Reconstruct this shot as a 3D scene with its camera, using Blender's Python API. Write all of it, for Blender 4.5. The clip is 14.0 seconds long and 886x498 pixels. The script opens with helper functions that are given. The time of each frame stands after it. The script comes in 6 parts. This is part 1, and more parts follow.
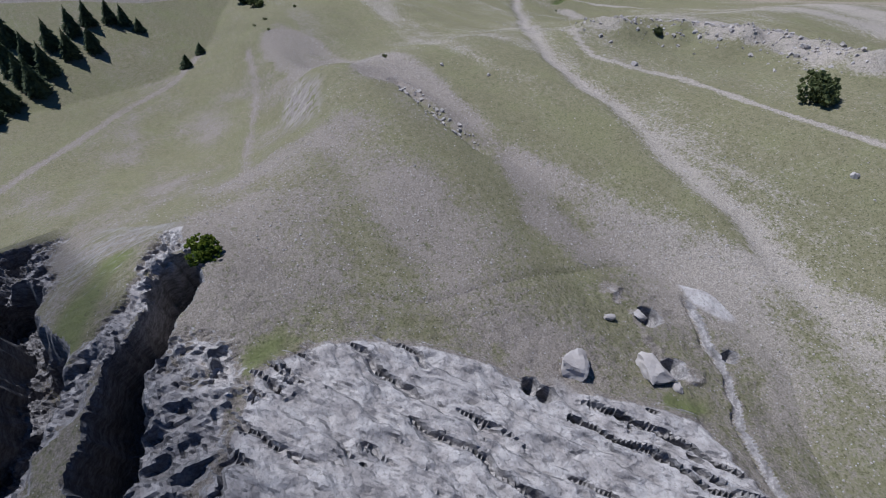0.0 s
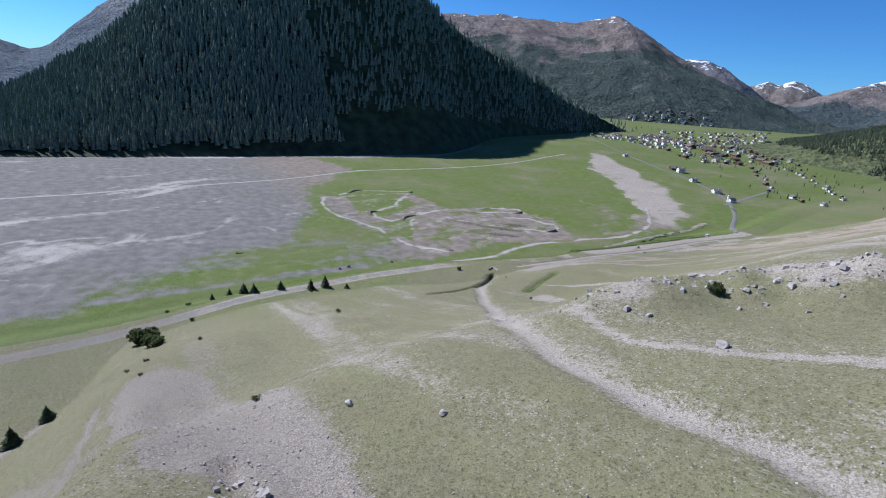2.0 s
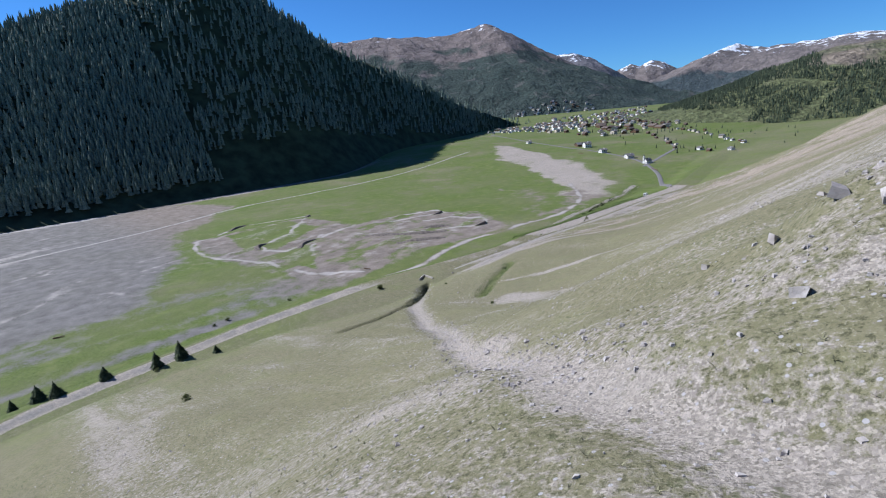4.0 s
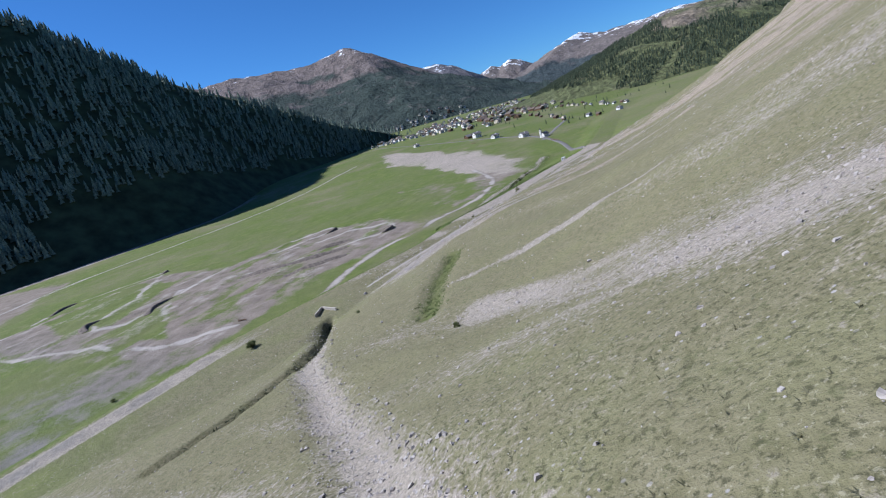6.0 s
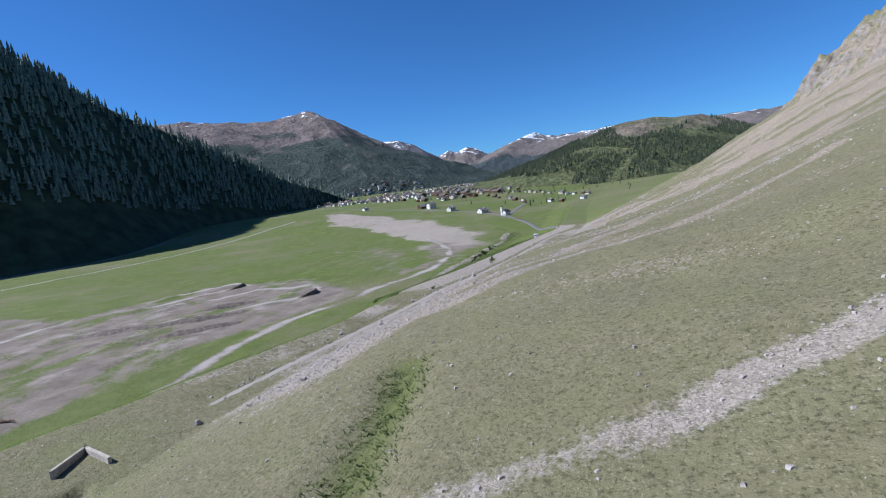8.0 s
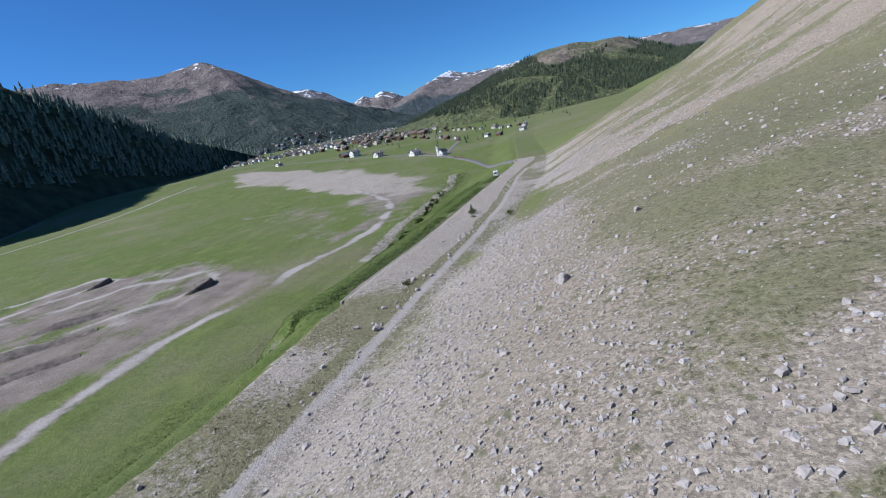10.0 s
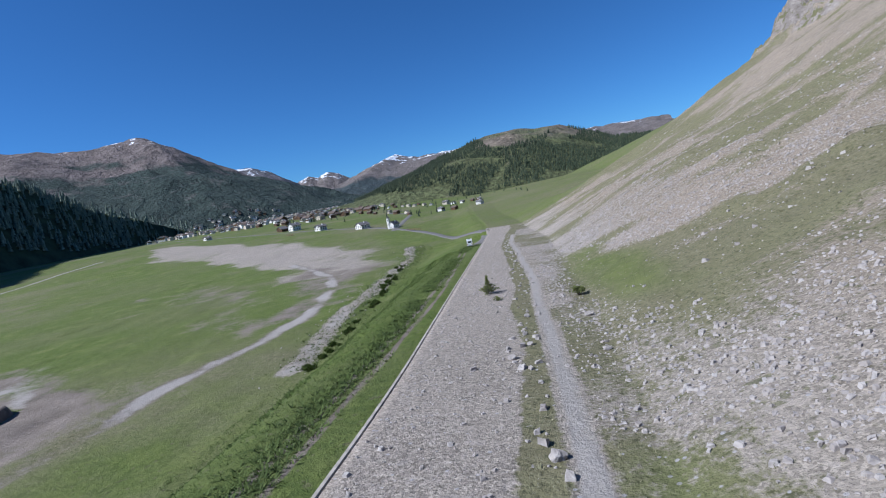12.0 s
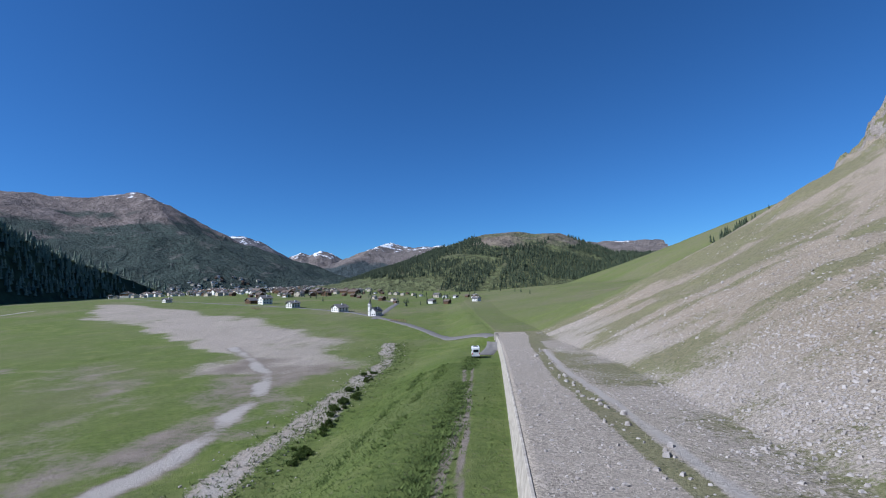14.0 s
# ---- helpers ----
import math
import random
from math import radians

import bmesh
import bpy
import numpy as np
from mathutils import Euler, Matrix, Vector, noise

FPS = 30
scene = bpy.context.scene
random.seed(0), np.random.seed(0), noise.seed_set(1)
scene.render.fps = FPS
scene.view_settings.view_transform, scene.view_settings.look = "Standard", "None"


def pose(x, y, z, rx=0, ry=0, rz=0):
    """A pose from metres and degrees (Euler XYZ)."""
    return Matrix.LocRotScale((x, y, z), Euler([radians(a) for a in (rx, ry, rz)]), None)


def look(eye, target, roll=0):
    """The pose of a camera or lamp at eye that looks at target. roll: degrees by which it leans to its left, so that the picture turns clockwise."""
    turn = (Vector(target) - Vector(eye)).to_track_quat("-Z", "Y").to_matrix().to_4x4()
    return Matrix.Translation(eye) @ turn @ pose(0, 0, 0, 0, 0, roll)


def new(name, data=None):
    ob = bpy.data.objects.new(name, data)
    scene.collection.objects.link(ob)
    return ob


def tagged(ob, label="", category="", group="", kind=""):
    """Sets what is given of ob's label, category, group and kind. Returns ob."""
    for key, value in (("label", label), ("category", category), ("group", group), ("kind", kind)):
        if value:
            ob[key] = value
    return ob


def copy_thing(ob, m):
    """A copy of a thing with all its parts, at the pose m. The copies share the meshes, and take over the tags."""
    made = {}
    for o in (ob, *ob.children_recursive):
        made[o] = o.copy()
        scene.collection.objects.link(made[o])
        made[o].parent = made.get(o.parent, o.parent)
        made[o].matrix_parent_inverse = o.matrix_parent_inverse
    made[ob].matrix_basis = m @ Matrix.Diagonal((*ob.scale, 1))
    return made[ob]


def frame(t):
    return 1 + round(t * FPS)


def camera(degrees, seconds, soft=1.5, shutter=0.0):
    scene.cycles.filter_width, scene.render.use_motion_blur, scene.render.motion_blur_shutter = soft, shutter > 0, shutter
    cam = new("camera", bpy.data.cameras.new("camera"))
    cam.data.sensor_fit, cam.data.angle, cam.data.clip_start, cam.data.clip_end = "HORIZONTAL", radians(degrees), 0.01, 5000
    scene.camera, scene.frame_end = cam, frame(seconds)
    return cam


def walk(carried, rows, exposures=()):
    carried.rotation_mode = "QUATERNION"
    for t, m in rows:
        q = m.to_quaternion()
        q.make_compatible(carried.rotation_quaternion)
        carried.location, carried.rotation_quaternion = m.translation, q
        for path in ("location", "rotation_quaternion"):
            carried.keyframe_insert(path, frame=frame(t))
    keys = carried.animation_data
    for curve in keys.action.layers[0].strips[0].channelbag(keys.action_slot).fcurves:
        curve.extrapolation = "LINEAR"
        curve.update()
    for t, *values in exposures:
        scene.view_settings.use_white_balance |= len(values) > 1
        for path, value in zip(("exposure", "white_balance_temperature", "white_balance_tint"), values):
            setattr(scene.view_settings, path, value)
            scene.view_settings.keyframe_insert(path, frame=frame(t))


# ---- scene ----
cam = camera(84.0, 14.0, 1.1)

# seconds, x, y, z, yaw, pitch, roll
PATH = [
    (0.0, 238.77, -344.92, 139.37, 48.33, -51.67, 17.81),
    (0.5, 229.59, -334.34, 132.18, 53.34, -51.42, 10.53),
    (0.6, 227.28, -332.10, 130.85, 53.69, -48.35, 9.02),
    (0.7, 224.85, -329.83, 129.52, 53.06, -43.03, 10.23),
    (0.8, 222.35, -327.56, 128.17, 53.98, -37.40, 9.17),
    (1.0, 217.30, -323.06, 125.29, 56.82, -31.04, 4.01),
    (1.5, 206.07, -312.83, 115.79, 57.26, -23.33, 2.06),
    (2.0, 193.67, -302.78, 107.15, 55.06, -17.95, 4.97),
    (2.5, 180.99, -293.24, 99.80, 52.04, -16.16, 5.52),
    (2.7, 175.90, -289.21, 96.99, 51.44, -14.75, 4.64),
    (4.8, 121.16, -241.34, 67.27, 41.20, -16.51, -9.62),
    (5.0, 116.38, -236.60, 64.70, 40.03, -16.51, -10.43),
    (5.5, 104.78, -224.54, 58.72, 37.48, -15.28, -12.73),
    (6.0, 93.74, -211.83, 53.49, 34.21, -14.59, -14.78),
    (6.5, 83.77, -199.06, 48.90, 30.43, -13.48, -15.58),
    (7.0, 74.84, -186.01, 44.68, 28.15, -11.42, -13.60),
    (7.2, 71.40, -180.81, 43.14, 27.25, -9.65, -11.56),
    (9.3, 35.61, -122.36, 36.53, 25.06, -6.35, -4.32),
    (9.5, 32.74, -117.88, 35.94, 23.39, -8.92, -6.73),
    (10.0, 26.40, -107.19, 33.75, 18.37, -14.35, -11.02),
    (10.5, 20.30, -95.87, 30.49, 16.68, -14.50, -10.99),
    (11.0, 14.64, -84.51, 27.57, 13.28, -7.90, -10.68),
    (11.5, 9.57, -71.92, 26.03, 12.13, -5.27, -8.56),
    (12.0, 5.27, -58.28, 25.09, 10.22, -6.34, -9.51),
    (12.5, 1.46, -44.65, 23.81, 8.06, -4.23, -9.86),
    (13.0, -1.83, -30.76, 22.79, 8.44, -4.64, -6.94),
    (13.5, -4.54, -17.52, 21.86, 7.23, -0.70, -4.75),
    (14.0, -7.07, -4.17, 22.13, 7.81, 4.46, -1.97),
]


def flown(x, y, z, yaw, pitch, roll):
    return pose(x, y, z, 0, 0, yaw) @ pose(0, 0, 0, 90 + pitch) @ pose(0, 0, 0, 0, 0, roll)


walk(cam, [(t, flown(*p)) for t, *p in PATH], [(0, 0.06, 5700, 12), (0.6, 0.14, 5650, 12), (1.5, 0.42, 5650, 11), (2.5, 0.50, 5700, 12), (5, 0.49, 5750, 12), (7, 0.50, 5750, 12), (9.3, 0.43, 5750, 11), (12, 0.33, 5650, 11), (14, 0.33, 5650, 11)])

# ---- sky, sun, exposure ----
SUN_FROM = Vector((-0.90, -0.40, 0.0)).normalized()
SUN_UP = radians(42)

world = bpy.data.worlds.new("sky")
scene.world = world
world.use_nodes = True
wn = world.node_tree.nodes
wl = world.node_tree.links
sky = wn.new("ShaderNodeTexSky")
sky.sky_type = "NISHITA"
sky.sun_disc = False
sky.sun_elevation = SUN_UP
sky.sun_rotation = math.atan2(SUN_FROM.x, SUN_FROM.y)
sky.altitude = 1800
sky.air_density = 1.0
sky.dust_density = 0.0
sky.ozone_density = 3.0
wn["Background"].inputs["Strength"].default_value = 0.063
tint = wn.new("ShaderNodeMix")
tint.data_type, tint.blend_type = "RGBA", "MULTIPLY"
tint.inputs[0].default_value = 1.0
tint.inputs[7].default_value = (0.47, 0.87, 1.25, 1)
wl.new(sky.outputs[0], tint.inputs[6])
wl.new(tint.outputs[2], wn["Background"].inputs["Color"])

sun_data = bpy.data.lights.new("sun", "SUN")
sun_data.energy = 5.0
sun_data.angle = radians(0.53)
sun_data.color = (1.0, 0.97, 0.93)
sun = new("sun", sun_data)
sun.matrix_world = look(SUN_FROM * math.cos(SUN_UP) * 100 + Vector((0, 0, 100 * math.sin(SUN_UP))), (0, 0, 0))


# ---- materials ----
class Nodes:
    """A short hand for node materials."""

    def __init__(self, name, rough=0.9):
        self.m = bpy.data.materials.new(name)
        self.m.use_nodes = True
        self.t = self.m.node_tree
        self.b = self.t.nodes["Principled BSDF"]
        self.b.inputs["Roughness"].default_value = rough
        self.b.inputs["Specular IOR Level"].default_value = 0.2
        self.co = self.t.nodes.new("ShaderNodeTexCoord").outputs["Object"]

    def put(self, socket, value):
        if isinstance(value, bpy.types.NodeSocket):
            self.t.links.new(value, socket)
        elif isinstance(value, tuple) and len(value) == 3 and socket.type == "RGBA":
            socket.default_value = (*value, 1)
        else:
            socket.default_value = value

    def noise(self, scale, detail=4, rough=0.55, co=None, stretch=None, distort=0.0):
        n = self.t.nodes.new("ShaderNodeTexNoise")
        n.inputs["Scale"].default_value = scale
        n.inputs["Detail"].default_value = detail
        n.inputs["Roughness"].default_value = rough
        n.inputs["Distortion"].default_value = distort
        co = co or self.co
        if stretch:
            mp = self.t.nodes.new("ShaderNodeMapping")
            mp.inputs["Scale"].default_value = stretch
            self.t.links.new(co, mp.inputs[0])
            co = mp.outputs[0]
        self.t.links.new(co, n.inputs["Vector"])
        return n.outputs["Fac"]

    def cells(self, scale, feature="F1", out="Distance", co=None):
        n = self.t.nodes.new("ShaderNodeTexVoronoi")
        n.feature = feature
        n.inputs["Scale"].default_value = scale
        self.t.links.new(co or self.co, n.inputs["Vector"])
        return n.outputs[out]

    def ramp(self, fac, *stops):
        n = self.t.nodes.new("ShaderNodeValToRGB")
        e = n.color_ramp.elements
        while len(e) < len(stops):
            e.new(0.5)
        for i, (p, c) in enumerate(stops):
            e[i].position = p
            e[i].color = (*c, 1) if isinstance(c, tuple) else (c, c, c, 1)
        self.put(n.inputs[0], fac)
        return n.outputs[0]

    def math(self, op, a, b=0.0, clamp=False):
        n = self.t.nodes.new("ShaderNodeMath")
        n.operation, n.use_clamp = op, clamp
        self.put(n.inputs[0], a)
        self.put(n.inputs[1], b)
        return n.outputs[0]

    def step(self, v, lo, hi):
        n = self.t.nodes.new("ShaderNodeMapRange")
        n.interpolation_type = "SMOOTHSTEP"
        self.put(n.inputs[0], v)
        n.inputs[1].default_value, n.inputs[2].default_value = lo, hi
        return n.outputs[0]

    def mix(self, fac, a, b, kind="MIX"):
        n = self.t.nodes.new("ShaderNodeMix")
        n.data_type, n.blend_type = "RGBA", kind
        self.put(n.inputs[0], fac)
        self.put(n.inputs[6], a)
        self.put(n.inputs[7], b)
        return n.outputs[2]

    def attr(self, name):
        n = self.t.nodes.new("ShaderNodeAttribute")
        n.attribute_name = name
        s = self.t.nodes.new("ShaderNodeSeparateColor")
        self.t.links.new(n.outputs["Color"], s.inputs[0])
        return s.outputs[0], s.outputs[1], s.outputs[2], n.outputs["Alpha"]

    def axis(self, i, source=None):
        s = self.t.nodes.new("ShaderNodeSeparateXYZ")
        self.t.links.new(source or self.co, s.inputs[0])
        return s.outputs[i]

    def normal_z(self):
        g = self.t.nodes.new("ShaderNodeNewGeometry")
        return self.axis(2, g.outputs["Normal"])

    def island(self):
        return self.t.nodes.new("ShaderNodeNewGeometry").outputs["Random Per Island"]

    def chance(self):
        return self.t.nodes.new("ShaderNodeObjectInfo").outputs["Random"]

    def bump(self, height, strength=0.5, distance=0.1):
        n = self.t.nodes.new("ShaderNodeBump")
        n.inputs["Strength"].default_value = strength
        n.inputs["Distance"].default_value = distance
        self.put(n.inputs["Height"], height)
        self.t.links.new(n.outputs[0], self.b.inputs["Normal"])

    def done(self, colour):
        self.put(self.b.inputs["Base Color"], colour)
        return self.m


def plain(name, colour, rough=0.7, vary=0.12, scale=3.0, metal=0.0):
    n = Nodes(name, rough)
    n.b.inputs["Metallic"].default_value = metal
    dark = tuple(c * (1 - vary * 2) for c in colour)
    light = tuple(min(c * (1 + vary), 0.95) for c in colour)
    return n.done(n.ramp(n.noise(scale, 5), (0.3, dark), (0.7, light)))


def ground_material(name="meadow_and_scree", craggy=False):
    n = Nodes(name, 0.95)
    gravel, lush, mud, pale = n.attr("cover")
    big, mid, fine = n.noise(0.02, 5), n.noise(0.13, 5), n.noise(0.9, 6, 0.65)
    grain = n.noise(3.2, 5, 0.75)
    tuft = n.cells(1.7)
    centre = lambda v, k: n.math("MULTIPLY", n.math("SUBTRACT", v, 0.5), k)
    add = lambda *v: v[0] if len(v) == 1 else n.math("ADD", v[0], add(*v[1:]))
    # dry turf, yellow where thin; dark noise paints the shade between the tufts
    speck = n.noise(5.0, 4, 0.7)
    dry = n.mix(n.step(fine, 0.30, 0.72), (0.150, 0.137, 0.073), (0.212, 0.190, 0.115))
    dry = n.mix(n.step(mid, 0.40, 0.72), dry, (0.182, 0.172, 0.090))
    dry = n.mix(n.math("MULTIPLY", n.step(grain, 0.50, 0.36), 0.8), dry, (0.052, 0.052, 0.026))
    dry = n.mix(n.math("MULTIPLY", n.step(speck, 0.56, 0.66), 0.6), dry, (0.34, 0.312, 0.215))
    green = n.mix(n.step(fine, 0.3, 0.7), (0.068, 0.100, 0.018), (0.118, 0.150, 0.034))
    green = n.mix(n.step(mid, 0.45, 0.75), green, (0.142, 0.162, 0.048))
    green = n.mix(n.math("MULTIPLY", n.step(big, 0.4, 0.65), 0.4), green, (0.145, 0.148, 0.06))
    green = n.mix(n.math("MULTIPLY", n.step(lush, 0.9, 1.0), 0.35), green, n.mix(n.step(fine, 0.35, 0.65), (0.045, 0.075, 0.012), (0.088, 0.12, 0.026)))
    grass = n.mix(n.step(add(lush, centre(mid, 0.7)), 0.15, 0.85), dry, green)
    # gravel of many small stones
    tone = n.cells(9.0, out="Color")
    bright = n.axis(0, tone)
    stone = n.mix(bright, (0.195, 0.166, 0.137), (0.475, 0.412, 0.345))
    stone = n.mix(n.math("MULTIPLY", n.step(n.noise(7.0, 5, 0.75), 0.52, 0.38), 0.5), stone, (0.085, 0.073, 0.064))
    lump = n.cells(4.2, out="Color")
    stone = n.mix(n.math("MULTIPLY", n.step(n.axis(0, lump), 0.72, 0.8), 0.6), stone, n.mix(n.axis(1, lump), (0.18, 0.152, 0.13), (0.45, 0.39, 0.34)))
    stone = n.mix(n.math("MULTIPLY", n.step(mid, 0.45, 0.7), 0.35), stone, (0.33, 0.285, 0.238))
    stone = n.mix(n.step(n.axis(1), -85, -140), stone, n.mix(1.0, stone, (0.97, 0.98, 0.98), "MULTIPLY"))
    stone = n.mix(n.math("MULTIPLY", n.step(n.axis(0), 12, 24), n.step(n.axis(1), -130, -80)), stone, n.mix(1.0, stone, (0.86, 0.82, 0.75), "MULTIPLY"))
    # darker stones towards the southern end
    south_tone = n.step(n.axis(1), -270, -296)
    stone = n.mix(south_tone, stone, n.mix(1.0, stone, (0.74, 0.725, 0.72), "MULTIPLY"))
    clump = n.noise(1.7, 3, 0.6)
    edge = add(gravel, centre(fine, 0.6), centre(mid, 0.4), centre(grain, 1.0), centre(clump, 0.65))
    c = n.mix(n.step(edge, 0.36, 0.66), grass, stone)
    # single low cushions of turf on the scree, and stony patches in the turf
    cushion = n.math("MULTIPLY", n.step(n.noise(1.15, 4, 0.6), 0.60, 0.66), n.step(gravel, 0.97, 0.75))
    c = n.mix(n.math("MULTIPLY", cushion, 0.75), c, n.mix(n.step(grain, 0.4, 0.6), (0.075, 0.078, 0.035), (0.15, 0.145, 0.075)))
    # single pale stones in the turf
    single = n.math("MULTIPLY", n.step(add(n.cells(2.3), centre(grain, 0.25)), 0.24, 0.17), n.step(n.axis(1, n.cells(2.3, out="Color")), 0.74, 0.82))
    c = n.mix(n.math("MULTIPLY", single, n.step(gravel, 0.12, 0.35)), c, (0.37, 0.35, 0.34))
    c = n.mix(south_tone, c, n.mix(1.0, c, (0.93, 0.93, 0.94), "MULTIPLY"))
    earth = n.mix(n.step(mid, 0.3, 0.7), (0.14, 0.114, 0.093), (0.245, 0.204, 0.170))
    earth = n.mix(n.step(fine, 0.45, 0.62), earth, (0.19, 0.158, 0.132))
    earth = n.mix(n.step(n.axis(1), -110, -190), earth, n.mix(1.0, earth, (0.80, 0.90, 1.0), "MULTIPLY"))
    c = n.mix(n.step(add(mud, centre(mid, 0.9), centre(fine, 0.6)), 0.28, 0.72), c, earth)
    c = n.mix(n.step(add(pale, centre(mid, 0.7), centre(fine, 0.6)), 0.35, 0.85), c, (0.35, 0.318, 0.288))
    c = n.mix(n.math("MULTIPLY", n.step(big, 0.35, 0.7), 0.15), c, (0.10, 0.10, 0.06))
    rough = n.noise(0.6, 7, 0.72, stretch=(1, 1, 2.5))
    rock = n.mix(n.step(rough, 0.35, 0.65), (0.155, 0.142, 0.135), (0.42, 0.39, 0.37))
    rock = n.mix(n.step(grain, 0.35, 0.6), n.mix(0.5, rock, (0.09, 0.085, 0.08)), rock)
    if not craggy:
        # weathered brown limestone of the cliff, with turf on its ledges
        worn = n.mix(n.step(n.noise(0.22, 6, 0.7), 0.4, 0.62), (0.165, 0.135, 0.11), (0.285, 0.245, 0.21))
        rock = n.mix(0.65, rock, worn)
        rock = n.mix(n.step(n.noise(0.4, 5, 0.65), 0.52, 0.6), rock, (0.13, 0.125, 0.062))
    if craggy:
        bed = n.noise(0.35, 6, 0.7, stretch=(1, 1, 3))
        face = n.mix(n.step(bed, 0.35, 0.65), (0.30, 0.27, 0.25), (0.46, 0.425, 0.395))
        face = n.mix(n.math("MULTIPLY", n.step(grain, 0.48, 0.34), 0.6), face, (0.13, 0.12, 0.112))
        face = n.mix(n.math("MULTIPLY", n.step(n.noise(1.4, 6, 0.7), 0.56, 0.68), 0.5), face, (0.2, 0.18, 0.165))
        c = n.mix(n.step(add(gravel, centre(grain, 0.2)), 0.86, 0.98), c, face)
        # shade of the broken rock west of the slab, painted in by darkening its colour
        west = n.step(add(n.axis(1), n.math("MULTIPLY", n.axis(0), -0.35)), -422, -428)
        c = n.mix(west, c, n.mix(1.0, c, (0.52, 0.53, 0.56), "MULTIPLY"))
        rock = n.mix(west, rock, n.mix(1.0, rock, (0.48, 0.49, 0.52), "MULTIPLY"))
    c = n.mix(n.step(n.normal_z(), *((0.80, 0.66) if craggy else (0.68, 0.52))), c, rock)
    n.bump(add(n.math("MULTIPLY", fine, 0.7), n.math("MULTIPLY", tuft, 0.12), n.math("MULTIPLY", grain, 0.5), n.math("MULTIPLY", speck, 0.25)), 0.75, 0.6 if craggy else 0.40)
    return n.done(c)


M_GROUND = ground_material()
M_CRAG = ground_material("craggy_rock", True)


# ---- ground ----
def curve(v, xs, ys):
    """Smooth line through a few stations."""
    xs, ys = np.asarray(xs, float), np.asarray(ys, float)
    h, s = np.diff(xs), np.diff(ys) / np.diff(xs)
    m = np.concatenate([[s[0]], np.where(s[:-1] * s[1:] > 0, 2 * s[:-1] * s[1:] / np.where(s[:-1] + s[1:] == 0, 1, s[:-1] + s[1:]), 0), [s[-1]]])
    i = np.clip(np.searchsorted(xs, v) - 1, 0, len(xs) - 2)
    t = np.clip((v - xs[i]) / h[i], 0, 1)
    return ((2 * t**3 - 3 * t**2 + 1) * ys[i] + (t**3 - 2 * t**2 + t) * h[i] * m[i]
            + (3 * t**2 - 2 * t**3) * ys[i + 1] + (t**3 - t**2) * h[i] * m[i + 1])


def smooth(v, lo, hi):
    t = np.clip((v - lo) / (hi - lo), 0, 1)
    return t * t * (3 - 2 * t)


_rng = np.random.RandomState(7)
_LATTICE = _rng.rand(256, 256)


def value_noise(x, y, scale):
    u, v = np.asarray(x, float) / scale, np.asarray(y, float) / scale
    i, j = np.floor(u).astype(int), np.floor(v).astype(int)
    a, b = u - i, v - j
    a, b = a * a * (3 - 2 * a), b * b * (3 - 2 * b)
    g = lambda p, q: _LATTICE[p % 256, q % 256]
    return (g(i, j) * (1 - a) + g(i + 1, j) * a) * (1 - b) + (g(i, j + 1) * (1 - a) + g(i + 1, j + 1) * a) * b - 0.5


def fractal(x, y, scale, octaves=4, gain=0.5):
    out, amp = 0.0, 1.0
    for k in range(octaves):
        out = out + amp * value_noise(x + 37.1 * k, y - 21.7 * k, scale / 2**k)
        amp *= gain
    return out


# along the valley (y): foot of the slope, height of the terrace, edge of the terrace
TOE = ([-600, -420, -345, -322, -302, -250, -200, -150, -100, -40, 0, 60, 130, 180, 300, 600, 1500],
       [90, 60, 46, 26, -10, -18, -14, 4, 6, 9, 10, 10, 6, 2, -15, -40, -100])
TERRACE = ([-600, -420, -345, -300, -250, -200, -150, -100, -60, -20, 20, 60, 110, 160, 250, 400, 700, 1200, 2500],
           [2, 3, 4, 5, 8, 9.5, 12, 15, 15.3, 13.3, 11.5, 9.8, 7.5, 5.5, 6, 9, 12, 14, 20])
EDGE = ([-600, -420, -340, -260, -200, -150, -115, -96, -80, -40, -16, 6, 38, 80, 125, 165, 300, 600, 1500],
        [0, -28, -25, -32, -33, -26, -12, -6.6, -3.8, -4.0, -4.9, -5.8, -7.0, -8.6, -10.5, -13, -32, -70, -160])
ACROSS = [0, 25, 60, 100, 150, 200, 250, 320, 420, 700]
SLOPES = [
    (-430, [0, 7, 18, 34, 55, 68, 78, 98, 130, 200]),
    (-345, [0, 7, 18, 43, 80, 91, 98, 118, 150, 230]),
    (-290, [0, 7.7, 20.3, 28, 60, 72.7, 80.7, 104.6, 149.1, 229.3]),
    (-220, [0, 5.6, 15.7, 29.4, 57.4, 75.6, 100, 130.2, 169, 249.3]),
    (-150, [0, 7.5, 15.6, 33.1, 66.7, 81.8, 105, 139.2, 179.4, 259.5]),
    (-90, [0, 10.9, 18.4, 35.7, 62.4, 86.7, 112, 147.8, 194.8, 279.8]),
    (0, [0, 8.8, 22.3, 42.4, 67.9, 97.6, 135.3, 190.1, 250, 349.9]),
    (60, [0, 12, 25, 46.7, 74, 104, 138, 185, 235, 330]),
    (185, [0, 9.5, 26, 49, 77, 108, 140, 185, 230, 320]),
    (290, [0, 3, 7, 11, 18, 28, 40, 60, 90, 150]),
    (600, [0, 2, 4, 7, 11, 32, 55, 85, 120, 200]),
    (1400, [0, 0, 1, 2, 4, 8, 12, 18, 26, 45]),
]


